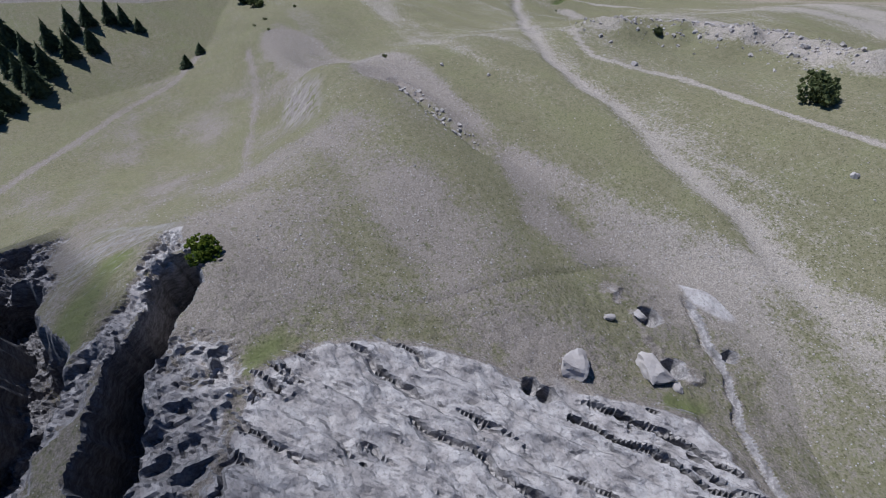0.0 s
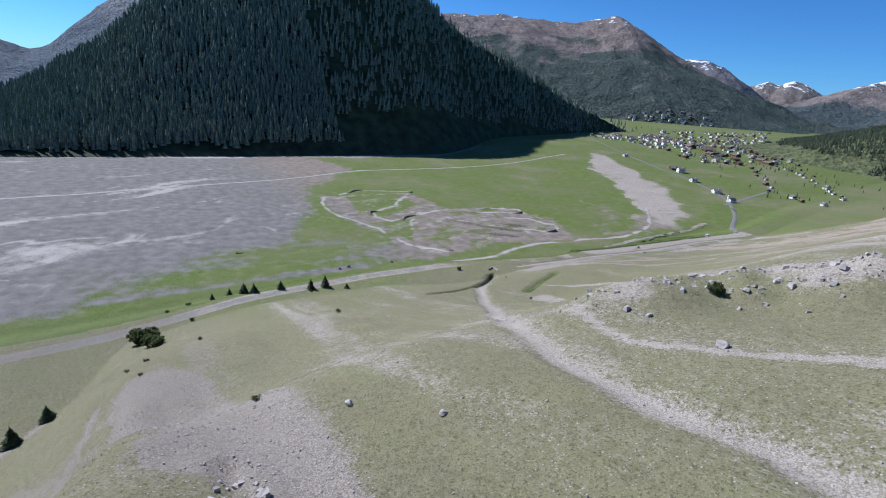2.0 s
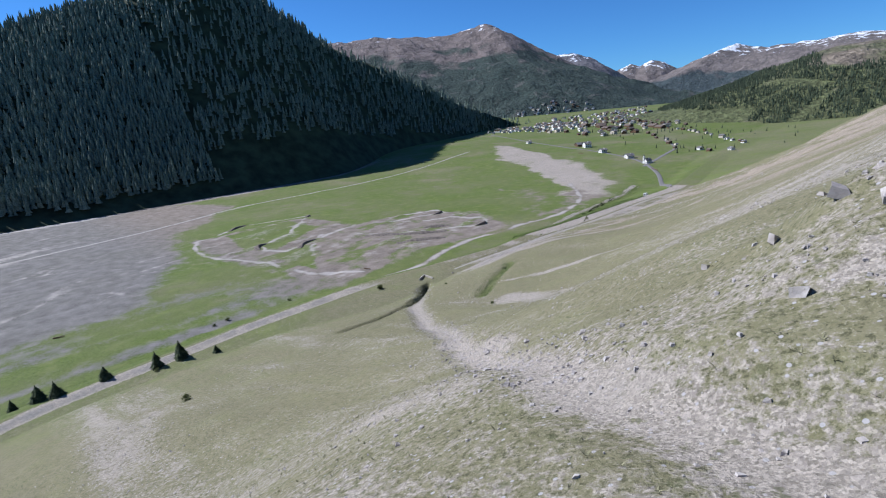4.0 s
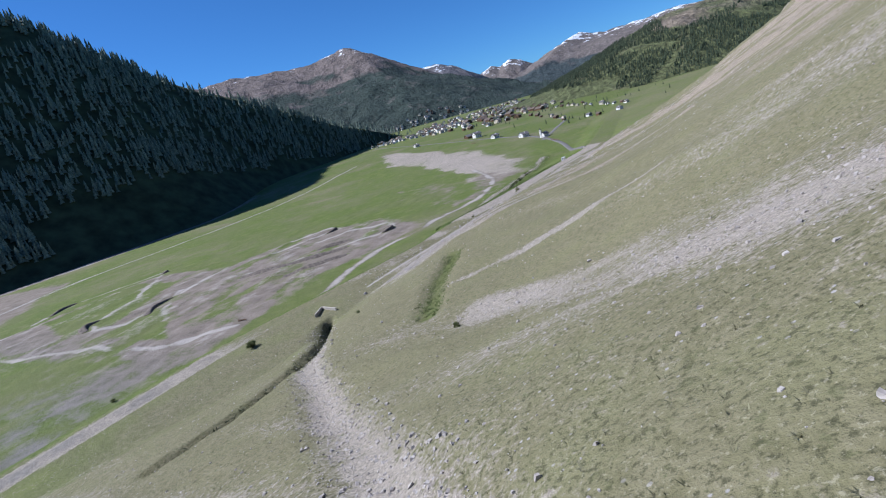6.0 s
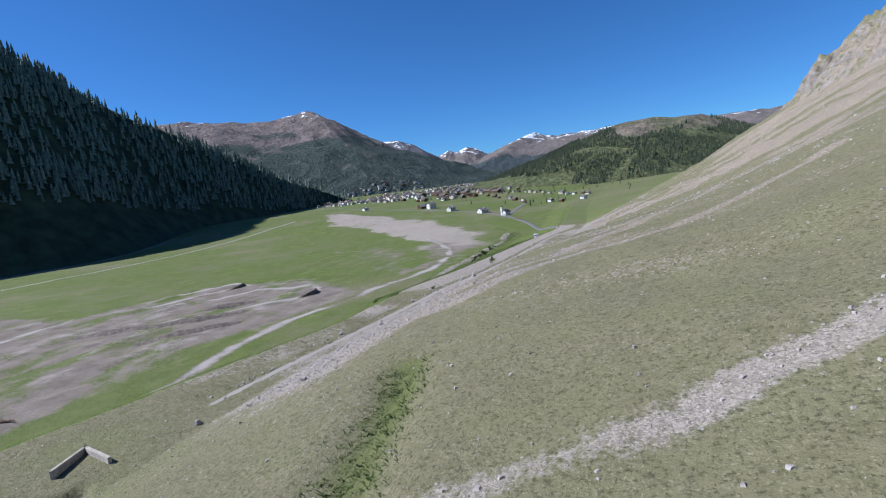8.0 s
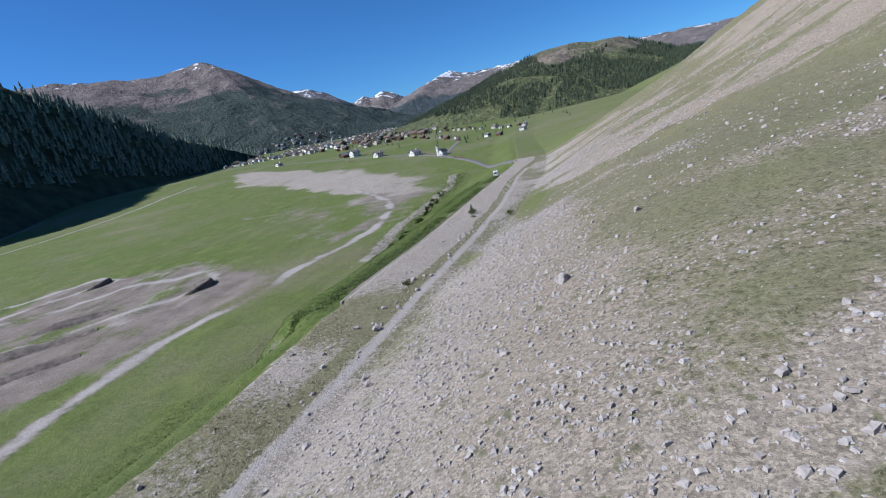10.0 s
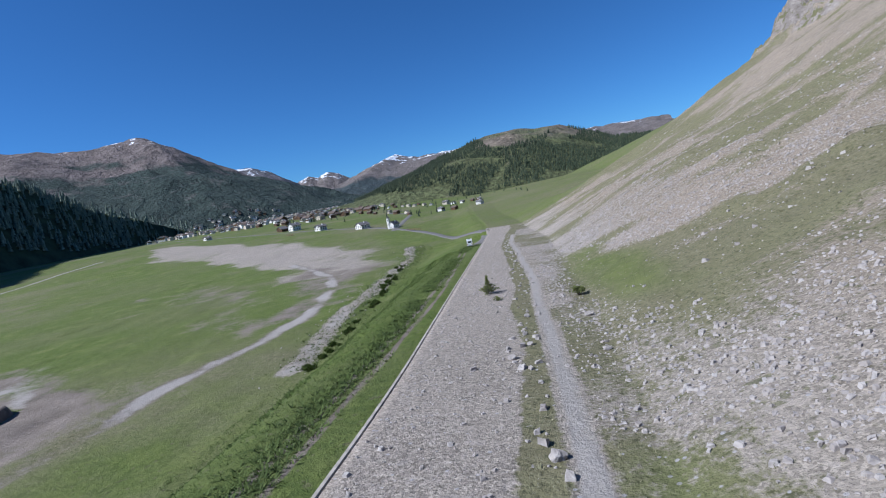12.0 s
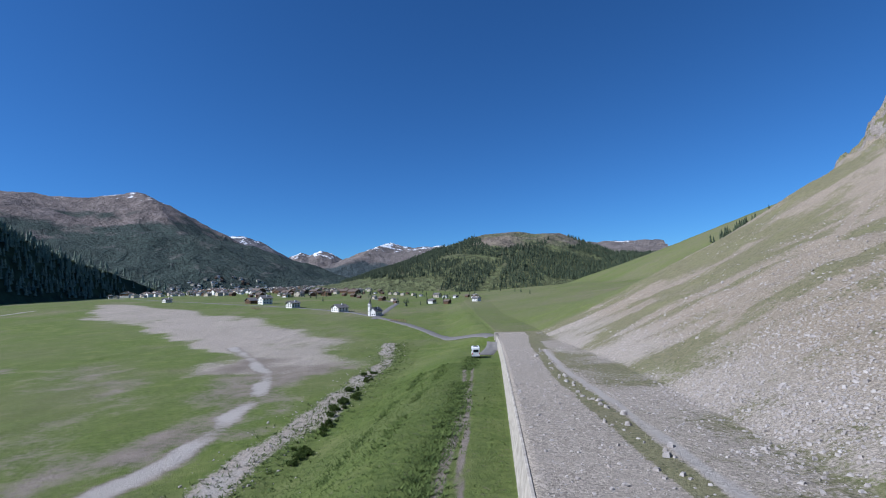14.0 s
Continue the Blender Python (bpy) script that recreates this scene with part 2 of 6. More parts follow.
GULLY = [(4, -138), (12, -147), (26, -162), (81, -200), (101, -216), (130, -240), (154, -253), (168, -257), (182, -258), (203, -265), (219, -267), (246, -277), (290, -290)]
TRAIL = [(140, -236), (158, -243), (167, -241), (180, -238), (200, -240), (240, -242)]
CHUTE_WEST = [(28, -312), (74, -299), (110, -296), (140, -294), (159, -291), (179, -291.5), (194, -288), (207, -287), (222, -283)]
CHUTE_AREA = [(48, -296), (70, -286), (124, -282.5), (156, -285), (180, -288), (195, -283), (207, -279), (222, -273), (240, -280), (252, -291), (246, -296), (238, -290), (228, -285),
              (219, -290), (216, -297), (207, -298), (191, -293.5), (175, -295.6), (158, -298.4), (139, -305), (95, -308), (60, -310)]
CHUTE_DITCH = [(150, -296), (158, -296.5), (167, -297), (176, -296), (184, -294)]
TRENCH = [(23, -188), (25, -178), (20, -161), (11, -146), (2, -134)]
GREEN_GULLY = [(35, -121), (37, -127), (39, -136), (46, -151)]
OUTCROP = [(143, -226), (152, -214), (162, -207), (176, -203), (200, -205)]
CRAG_AREA = [(150, -372), (166, -361), (180, -353), (190, -347), (200, -342.5), (212, -334), (217, -324), (219, -304), (221, -291), (229, -286), (240, -287), (252, -297), (264, -303), (268, -330), (262, -372),
             (220, -392), (180, -390), (150, -386)]
# the pale slab, and the broken rock west of it
LEDGE = [(216, -345), (214.5, -339), (215.5, -334), (219, -327), (223, -321.5), (229, -317), (232, -312), (235.5, -307), (241, -300.5), (250, -302), (262, -308), (268, -330), (262, -366), (246, -366), (232, -358), (224, -350)]
ROCK_MASS = [(208, -349), (211.4, -345.5), (216.8, -346.5), (221, -349), (226, -354), (236, -361), (226, -360), (216.4, -357), (209.6, -353.5)]
ROCKS_LOW = [(152, -370), (158, -374), (172, -369), (182, -367), (190, -369), (197, -369), (206, -367), (214, -370), (224, -376), (215, -388), (180, -388), (152, -384)]
SPINE = [(186, -349.5), (192, -352), (198, -354.5), (203, -358), (206.5, -362), (212, -366), (222, -370)]
FOOTPATH = [(-0.4, 110), (0.0, 74), (2.2, 48), (3.6, 25), (4.5, 14), (5, 3), (5.1, -8), (5.7, -21), (6.0, -32), (6.2, -43), (6.0, -54), (5.7, -66), (5.2, -76), (4.6, -84), (3.8, -93), (2.6, -104), (1, -116)]
LAKE_ROAD = [(-290, -420), (-300, -338), (-317, -267), (-340, -150), (-384, -27), (-386, 57), (-405, 215), (-431, 386)]
STRIP_ROAD = [(-24, -420), (-21, -369), (-15, -342), (-17, -311), (-27, -259), (-28, -195), (-22, -152), (-14, -122), (-4, -92), (-1, -60)]
VILLAGE_ROAD = [(-640, 700), (-458, 560), (-300, 460), (-190, 400), (-120, 345), (-66, 268), (-34, 200), (-14, 160), (-15, 128)]
BARE = [(-254, -141), (-255, -45), (-180, -40), (-173, 21), (-109, 40), (-58, 2), (-72, -46), (-73, -75), (-64, -112), (-62, -150), (-93, -142), (-148, -146), (-196, -151)]
SIDE_ROAD = [(-96, 305), (-100, 340), (-108, 400), (-116, 455), (-170, 560)]


def wall_part(y):
    return smooth(y, -62, -50) * (1 - smooth(y, 160, 164))


def plain_height(x, y):
    return curve(y, [-700, 120, 250, 350, 470, 700, 1200, 2500, 5000], [0, 0, 1.5, 5, 8, 11, 20, 38, 60]) + 0.25 * fractal(x, y, 30) + 0.025 * np.clip(-x - 90, 0, 420) * smooth(y, 150, 450)


def height(x, y):
    x, y = np.asarray(x, float), np.asarray(y, float)
    toe, zt, edge = curve(y, *TOE), curve(y, *TERRACE), curve(y, *EDGE)
    d = x - toe
    ys = [s[0] for s in SLOPES]
    rows = [curve(d, ACROSS, s[1]) for s in SLOPES]
    rise = np.zeros_like(d)
    i = np.clip(np.searchsorted(ys, y) - 1, 0, len(ys) - 2)
    for k in range(len(ys) - 1):
        t = smooth(y, ys[k], ys[k + 1]) * 0.5 + 0.5 * np.clip((y - ys[k]) / (ys[k + 1] - ys[k]), 0, 1)
        rise = np.where(i == k, rows[k] * (1 - t) + rows[k + 1] * t, rise)
    up = smooth(d, 0, 60)
    gully = fractal(x * 0.25, y, 14, 3)
    right = zt + np.where(d > 0, rise, 0) + up * (1.6 * fractal(x, y, 45, 4) + 1.2 * gully) + 0.18 * fractal(x, y, 5, 3) * smooth(d, -2, 6)
    right = right + np.where(d > 0, 1.5 * np.abs(fractal(x * 0.7, y, 7, 4, 0.6)) * smooth(y, -40, 0) * (1 - smooth(y, 180, 200)) * smooth(d, 8, 22), 0)
    # left of the terrace: strip below the wall, grass bank, lake bed
    low = plain_height(x, y)
    w = wall_part(y)
    g = edge - x
    strip = zt - 2.4 * w - 0.4
    bank_from = 9.5 * w + 1.0 * (1 - w)
    fall = smooth(g, bank_from, bank_from + 19)
    left = strip * (1 - fall) + low * fall + 0.35 * fractal(x, y * 0.35, 5, 3) * smooth(g, bank_from, bank_from + 4)
    left = np.where(g < 0.5, strip, left)
    z = np.where(x >= edge - 0.02, right, left)
    # worn channels, trench and rocky rises
    z = z - 1.1 * band(x, y, GULLY, 2.2, 2.0) - 2.1 * band(x, y, TRENCH, 1.0, 0.9) - 0.8 * band(x, y, CHUTE_WEST, 3.0, 3.0) - 1.4 * band(x, y, CHUTE_DITCH, 0.9, 1.0)
    z = z - 1.2 * band(x, y, GREEN_GULLY, 1.6, 2.6)
    z = z + np.exp(-(segments(x, y, OUTCROP) / 11.0) ** 2) * (5.2 + 2.6 * fractal(x, y, 9, 4) + 2.2 * np.abs(fractal(x * 0.6 + y * 0.5, y - x * 0.4, 6, 4, 0.6)))
    z = z + 0.8 * np.where((x < -50) & (x > -270) & (y > -170) & (y < 60), inside(x, y, BARE, 12) * fractal(x + 0.25 * y, y * 0.3, 9, 4), 0)
    # rock cliff high on the slope
    brink = x - (113 + 0.38 * np.abs(y - 196) + 9 * fractal(x, y, 26, 3))
    face = smooth(y, 60, 130) * (1 - smooth(y, 199, 214))
    tower = np.abs(fractal(x, y, 17, 4, 0.6))
    rise = smooth(brink, -1.5, 3) * 3.5 + smooth(brink + 6 * fractal(y, x, 12, 3), 7, 13) * 5 + smooth(brink, 16, 42) * 13
    z = z + face * (rise + smooth(brink, -1, 6) * (11 * tower - 2.5 + 4.5 * fractal(y, x, 6, 4, 0.7)))
    return z - crag_drop(x, y)


def crag_drop(x, y):
    """How far the sheet dips under the craggy ledges, which are a mesh of their own."""
    lip = inside(x, y, CRAG_AREA, 5.0)
    return 4.0 * lip + 18.0 * smooth(lip, 0.3, 0.75)


def segments(x, y, pts):
    """Distance to a line of points."""
    best = np.full(np.shape(x), 1e9)
    for (ax, ay), (bx, by) in zip(pts[:-1], pts[1:]):
        dx, dy = bx - ax, by - ay
        t = np.clip(((x - ax) * dx + (y - ay) * dy) / (dx * dx + dy * dy), 0, 1)
        best = np.minimum(best, np.hypot(x - ax - t * dx, y - ay - t * dy))
    return best


def near_to(x, y, pts, reach):
    """Which places lie in the box round some points, widened by reach."""
    px, py = [q[0] for q in pts], [q[1] for q in pts]
    return (x > min(px) - reach) & (x < max(px) + reach) & (y > min(py) - reach) & (y < max(py) + reach)


def band(x, y, pts, half, soft=1.0):
    x, y = np.broadcast_arrays(np.asarray(x, float), np.asarray(y, float))
    out, near = np.zeros(x.shape), near_to(x, y, pts, half + soft)
    if near.any():
        out[near] = 1 - smooth(segments(x[near], y[near], pts), half - soft, half + soft)
    return out


def inside(x, y, pts, soft=6.0):
    """1 within a ring of points, fading over its rim."""
    x, y = np.broadcast_arrays(np.asarray(x, float), np.asarray(y, float))
    out, near = np.zeros(x.shape), near_to(x, y, pts, soft)
    if near.any():
        u, v = x[near], y[near]
        hit = np.zeros(u.shape, bool)
        for (ax, ay), (bx, by) in zip(pts, pts[1:] + pts[:1]):
            hit ^= ((ay > v) != (by > v)) & (u < (bx - ax) * (v - ay) / (by - ay + 1e-9) + ax)
        dist = segments(u, v, pts + pts[:1])
        out[near] = smooth(np.where(hit, dist, -dist), -soft, soft)
    return out


MUD_FLAT = [(-530, -460), (-500, -232), (-490, -70), (-380, -50), (-330, -100), (-235, -158), (-219, -152), (-155, -185), (-122, -191), (-115, -221), (-87, -277), (-80, -315), (-60, -335), (-56, -460)]
SHORE = [(-512, -460), (-505, -300), (-508, -120), (-512, 60), (-530, 160), (-600, 350)]
GREEN_IN_BARE = [[(-250, -60), (-205, -60), (-165, -115), (-185, -128), (-245, -115)], [(-66, -108), (-59, -80), (-52, -82), (-50, -120), (-56, -130)], [(-150, -95), (-130, -110), (-100, -125), (-150, -125)]]
SILT_FLAT = [(-394, 394), (-440, 470), (-244, 362), (-150, 290), (-84, 206), (-53, 134), (-75, 127), (-120, 165), (-183, 228), (-260, 290)]
LOOPS = [
    [(-255, -40), (-272, -86), (-247, -138), (-216, -150), (-179, -149), (-154, -138), (-93, -132), (-71, -114)],
    [(-251, -42), (-197, -90), (-184, -115), (-169, -121), (-154, -113), (-172, -76)],
    [(-180, -40), (-164, -86), (-130, -110)],
    [(-150, -60), (-120, -40), (-95, -10), (-86, 8), (-100, 22), (-125, 12), (-150, -18)],
    [(-160, -20), (-150, 10), (-143, 24), (-155, 28), (-170, 5)],
]
BERMS = [[(-92, 10), (-87, 9), (-84.5, 4), (-86, -2)], [(-152, 23), (-147, 24), (-144, 19), (-146, 14)], [(-257, -36), (-252, -38), (-250, -43)],
         [(-272, -88), (-270, -96), (-262, -106)], [(-186, -112), (-183, -119), (-175, -122)], [(-166, -84), (-162, -96), (-152, -104)],
         [(-120, -48), (-108, -36), (-96, -22)], [(-140, -60), (-128, -52), (-114, -44)], [(-104, -62), (-92, -48), (-84, -36)], [(-118, -24), (-106, -8)]]
LAKE_TRACK = [(-120, 185), (-77, 129), (-65, 105), (-57.5, 78), (-53.5, 59), (-53.8, 46), (-54.5, 35), (-57.7, 24), (-60, -7), (-64, -32), (-60, -60), (-55, -75), (-51, -92), (-52, -130)]
CREEK = [(-56, 190), (-46, 142), (-44.5, 96), (-43.7, 72), (-42.5, 56), (-39.7, 37), (-38, 26), (-36.5, 16)]
HEDGE = [(-45, 125), (-41.5, 96), (-38.5, 75), (-35.5, 52), (-33.5, 30), (-32.2, 8)]
CHUTES = [[(20, -101), (32, -94.5), (36, -90), (40, -85), (53, -62), (75, -35), (105, -8)], [(24, -108), (33, -103), (37, -98), (41, -95), (56, -82), (80, -62)],
          [(30, 0), (48, 20), (80, 50)], [(22, 70), (48, 95), (90, 140), (125, 175)]]
SCREE = [(3, -122), (7, -104), (7.5, -60), (7.5, -34), (8, -16), (12, -21), (14.5, -29), (18, -27), (24, -24), (26, -45), (26.5, -59), (27.5, -72), (29.5, -75), (31, -85), (31.5, -94), (30, -105), (24, -122)]
SCREE_MID = [(52, -154), (68, -151), (83, -154), (104, -150), (140, -150), (150, -172), (112, -184), (96, -190), (84, -182), (67, -174)]
SCREE_HIGH = [(64, -152), (82, -149), (98, -150), (112, -142), (160, -140), (170, -190), (120, -205), (104, -207), (96, -199)]
GULLY_FAN = [(36, -167), (62, -182), (91, -203), (99, -208), (106, -212), (122, -226), (116, -230), (104, -219), (94, -212), (76, -199), (54, -183)]
SCREE_WEST = [(40, -385), (52, -330), (79, -316), (119, -308), (170, -315), (200, -338), (190, -352), (172, -380), (120, -396)]
LAWNS = [[(10, 31), (15.5, 20), (18.5, 0), (17, -22), (14, -25), (10.4, -13), (8.5, 1), (8.8, 16)], [(7.3, -39.5), (10, -41), (10, -47), (7, -46)]]
FOOT_X = ([py for px, py in FOOTPATH[::-1]], [px for px, py in FOOTPATH[::-1]])


def cover(x, y):
    """How much gravel, lush green, bare earth and pale silt lies where."""
    toe, edge = curve(y, *TOE), curve(y, *EDGE)
    d = x - toe
    streak = fractal(x * 0.18, y, 9, 4)
    broad = fractal(x, y, 60, 4)
    spots = fractal(x, y, 12, 3)
    slope_g = 0.30 + 0.5 * streak + 0.3 * broad
    slope_g = slope_g * smooth(y, -318, -285) + (0.36 + 0.23 * smooth(x, 110, 185) + 0.25 * streak + 0.35 * spots) * (1 - smooth(y, -318, -285)) + 0.08 * smooth(x, 195, 235) + 0.16 * smooth(y, -60, -10) * (1 - smooth(d, 20, 50)) + (0.07 + 0.55 * streak + 0.65 * spots) * smooth(y, -60, -10)
    slope_g = slope_g + 0.18 * smooth(x, 60, 110) * smooth(y, -160, -130)
    g = np.where(d > 0, slope_g, 0.25)
    lush = 0.06 + 0.12 * smooth(y, -125, -105) * smooth(d, 18, 26) * (1 - smooth(d, 60, 120)) + 0.35 * broad + 0.25 * (1 - smooth(d, 10, 70)) * (1 - smooth(y, -130, -100))
    g = np.maximum(g, 0.60 * inside(x + 8 * spots, y + 8 * broad, SCREE_MID, 14) + 0.45 * streak + 0.2 * spots)
    g = np.maximum(g, 0.52 * inside(x + 8 * spots, y + 8 * broad, SCREE_HIGH, 10) + 0.5 * streak)
    g = np.maximum(g, (0.5 + 0.8 * spots) * inside(x + 2 * spots, y + 2 * spots, GULLY_FAN, 5))
    west = inside(x + 10 * spots, y + 10 * broad, SCREE_WEST, 30)
    lush = lush * (1 - 0.75 * (1 - smooth(y, -306, -290)))
    lush = lush * (1 - 0.8 * smooth(y, -60, -10) * (1 - smooth(y, 168, 185)) * smooth(d, 4, 20))
    g = np.maximum(g, (0.40 + 0.35 * streak + 0.3 * spots) * west)
    # terrace
    on = (x >= edge) * smooth(y, -118, -100) * (1 - smooth(y, 171, 177))
    off = x - curve(y, *FOOT_X)
    north = smooth(y + 14 * spots + 10 * broad, -72, -40)
    g = np.maximum(g, on * (1 - smooth(off + spots, -3.0, -2.2)) * (0.97 * north + (0.40 + 0.7 * spots) * (1 - north)))
    g = np.maximum(g, on * (1 - smooth(d, 2, 9)) * (0.60 + 0.8 * spots) * smooth(off, 0, 1))
    g = np.maximum(g, on * band(x, y, FOOTPATH, 0.75, 0.3))
    g = np.maximum(g, (0.74 + 0.35 * spots) * inside(x, y, SCREE, 7))
    for c in CHUTES:
        g = np.maximum(g, (0.85 + 0.4 * spots) * band(x + 1.5 * spots, y, c, 2.2, 2.6))
    g = np.maximum(g, (0.55 + 0.8 * spots) * band(x, y + 3 * spots, [(43, -139), (52, -136), (61, -129), (70, -124), (79, -120), (92, -112), (120, -98)], 1.3, 1.3))
    g = np.maximum(g, (0.6 + 0.8 * spots) * band(x + 2 * spots, y, [(37, -78), (44, -67), (49, -61), (55, -54), (75, -32)], 1.8, 2.0))
    g = np.maximum(g, (0.82 + 0.5 * spots) * band(x + 1.5 * spots, y + 1.5 * spots, GULLY, 2.0, 1.8))
    g = np.maximum(g, 0.55 * band(x, y, GULLY, 4.5, 4))
    g = np.maximum(g, (0.86 + 0.7 * spots) * inside(x + 4 * spots, y + 4 * spots, CHUTE_AREA, 4.5))
    g = np.maximum(g, (0.62 + 0.5 * spots) * smooth(x, 205, 228) * (1 - smooth(np.abs(y + 283 - 0.25 * (x - 228)), 8, 16)))
    g = np.maximum(g, 0.85 * band(x, y, TRAIL, 1.0, 0.8))
    g = np.maximum(g, (0.56 + 0.9 * spots) * band(x, y, OUTCROP, 9, 6))
    g = np.maximum(g, (0.72 + 0.4 * spots) * band(x, y, [(60, -312), (89, -316), (140, -330.5), (190, -339.2), (209, -344)], 1.5, 1.4))
    g = np.maximum(g, 0.75 * band(x, y, [(31, -326), (52, -340), (69, -360), (89, -375), (108, -390), (130, -404)], 1.8, 1.0))
    for ring in LAWNS:
        m = inside(x + 2 * spots, y + 4 * spots, ring, 3.5)
        g, lush = g * (1 - 0.65 * m), np.maximum(lush, 0.6 * m)
    verge = on * smooth(off + 1.2 * spots, -2.6, -2.0) * (1 - smooth(off, -1.0, -0.7)) * smooth(y, -70, -60)
    g = g * (1 - 0.75 * verge * (0.8 + 1.4 * spots))
    gg = band(x, y, GREEN_GULLY, 1.8, 1.2)
    g, lush = g * (1 - gg), np.maximum(lush, 0.65 * gg)
    g, lush = g * (1 - band(x, y, TRENCH, 2.0, 1.0)), np.where(segments(x, y, TRENCH) < 1.4, 0.1, lush)
    meadow = smooth(y - 0.25 * np.clip(d, 0, 170), 171, 180)
    g, lush = g * (1 - meadow * 0.95), lush * (1 - meadow) + meadow * (0.55 + 0.3 * broad)
    # south part of the foot: grass with the gravel road
    south = (d <= 4) * (x >= edge) * (1 - smooth(y, -118, -100))
    lush = lush + 0.15 * south
    wash = 0.5 * (1 - smooth(d, -8, 16)) * (x >= edge) * (1 - smooth(y, -325, -300))
    g = np.maximum(g, wash * (0.62 + 0.5 * streak + 0.3 * spots))
    g = np.maximum(g, band(x, y, STRIP_ROAD, 3.4, 1.0) * (0.95 * (1 - smooth(y, -156, -144)) + (0.36 + 0.6 * spots) * smooth(y, -156, -144)) * (y < -40))
    # lake bed
    lake = x < edge
    lake_lush = 0.78 + 0.7 * broad + 0.3 * spots
    mud = np.zeros_like(x)
    mud = np.maximum(mud, 0.95 * inside(x + 40 * fractal(y, x, 60, 3), y + 30 * fractal(x, y, 50, 3), MUD_FLAT, 22))
    mud = np.maximum(mud, 0.75 * inside(x, y, BARE, 7) + 0.5 * spots)
    mud = np.maximum(mud, 0.42 * inside(x + 10 * spots, y + 25 * broad, BARE, 30) + 0.4 * spots)
    mud = np.where(lake, mud, 0.15 * west * (1 + streak))
    for ring in GREEN_IN_BARE:
        m = inside(x, y, ring, 4)
        mud, lake_lush = mud * (1 - m), np.maximum(lake_lush, m)
    south_mix = lake * (1 - smooth(y, -150, -110)) * smooth(x, -150, -90) * (1 - smooth(x, -66, -56))
    mud = np.maximum(mud, south_mix * (0.45 + 0.9 * fractal(x * 1.5, y * 0.5, 30, 3)))
    shore = lake * (1 - smooth(segments(x, y, SHORE), 12, 34)) * (1 - smooth(y, 150, 420))
    mud = np.maximum(mud, shore * 0.95)
    lg = (0.85 + 0.5 * spots) * inside(x + 14 * spots, y + 30 * fractal(y, x, 40, 3), SILT_FLAT, 14) * lake
    lg = np.maximum(lg, 0.97 * band(x + 2 * spots, y, CREEK, 2.4, 2.3) * (0.95 + 0.9 * spots) * lake)
    lg = np.maximum(lg, (0.55 + 1.2 * spots) * inside(x + 2 * spots, y, [(-49, 66), (-45, 96), (-40, 98), (-37.5, 78), (-41, 62)], 2.5) * lake)
    bend = 45 * fractal(x + 90, y - 40, 130, 3)
    flow, across = (x + bend) * 0.92 + y * 0.38, (y - 0.35 * x + bend) * 0.17
    thread = np.maximum(1 - np.abs(fractal(flow, across, 60, 4)) / 0.03, 0.8 - np.abs(fractal(flow + 300, across * 0.8, 33, 3)) / 0.035).clip(0, 1)
    pale = inside(x, y, MUD_FLAT, 14) * (0.10 + 0.42 * thread + 0.75 * fractal(flow, across, 23, 5, 0.6) + 0.35 * fractal(x, y, 90, 3)) * lake
    pale = np.maximum(pale, shore * (0.55 + fractal(x, y * 0.2, 10, 3)))
    pale = np.maximum(pale, 0.75 * band(x, y, LAKE_ROAD, 1.5, 1.2))
    bare = inside(x, y, BARE, 8) * lake
    pale = np.maximum(pale, bare * 0.5 * smooth(fractal(x + 0.25 * y, y * 0.3, 9, 5, 0.65), 0.0, 0.3))
    mud = mud * (1 - 0.45 * bare * smooth(fractal(x + 0.25 * y + 70, y * 0.35, 14, 4), 0.12, 0.3))
    for c in LOOPS:
        pale = np.maximum(pale, (0.75 + 0.6 * spots) * band(x + 3 * spots, y + 4 * fractal(y, x, 15, 3), c, 2.1, 1.8))
    pale = np.maximum(pale, (0.7 + 0.7 * spots) * band(x + 2 * spots, y, LAKE_TRACK, 2.2, 1.6))
    pale = np.maximum(pale, (0.4 + 0.8 * spots) * band(x + 2 * spots, y, CREEK, 2.6, 2.2) * lake)
    flat = lake * inside(x + 12 * spots, y + 20 * broad, [(-130, 175), (-56, 150), (-50, 90), (-58, 40), (-80, 55), (-110, 90), (-190, 150)], 14)
    mud = np.maximum(mud, flat * (0.42 + 0.8 * fractal(x, y * 0.5, 18, 3)))
    pale = np.maximum(pale, 0.8 * band(x, y, FOOTPATH, 0.6, 0.25))
    pale = np.maximum(pale, 0.35 * band(x, y, GULLY, 1.2, 1.0) * smooth(x, 90, 130))
    ruts = np.maximum(band(x, y, [(-17.8, 100), (-14.5, 69), (-12.7, 28), (-11.9, 12), (-11.4, -45)], 0.45, 0.3), band(x, y, [(-16, 100), (-12.7, 52), (-10.7, 21), (-10.5, 8), (-9.9, -45)], 0.35, 0.3))
    mud = np.maximum(mud, 1.0 * ruts)
    # dark arcs along the banks: their shade put into the ground cover
    for c in BERMS:
        m = band(x, y, c, 1.6, 0.8)
        pale, mud = pale * (1 - m), np.maximum(mud * (1 - m), 0.35 * m)
    mud = np.maximum(mud, lake * (0.75 + 0.6 * spots) * band(x + 2 * spots, y, LAKE_TRACK, 2.6, 2.2))
    mud = np.maximum(mud, 0.5 * band(x, y, STRIP_ROAD, 3.0, 1.0) * (y < -150) * (x >= edge))
    bank = lake * (1 - smooth(edge - x, 24, 30)) * (1 - ruts) * (1 - smooth(y, 120, 165))
    mud, pale = mud * (1 - bank), pale * (1 - bank)
    g = np.where(lake, lg, g)
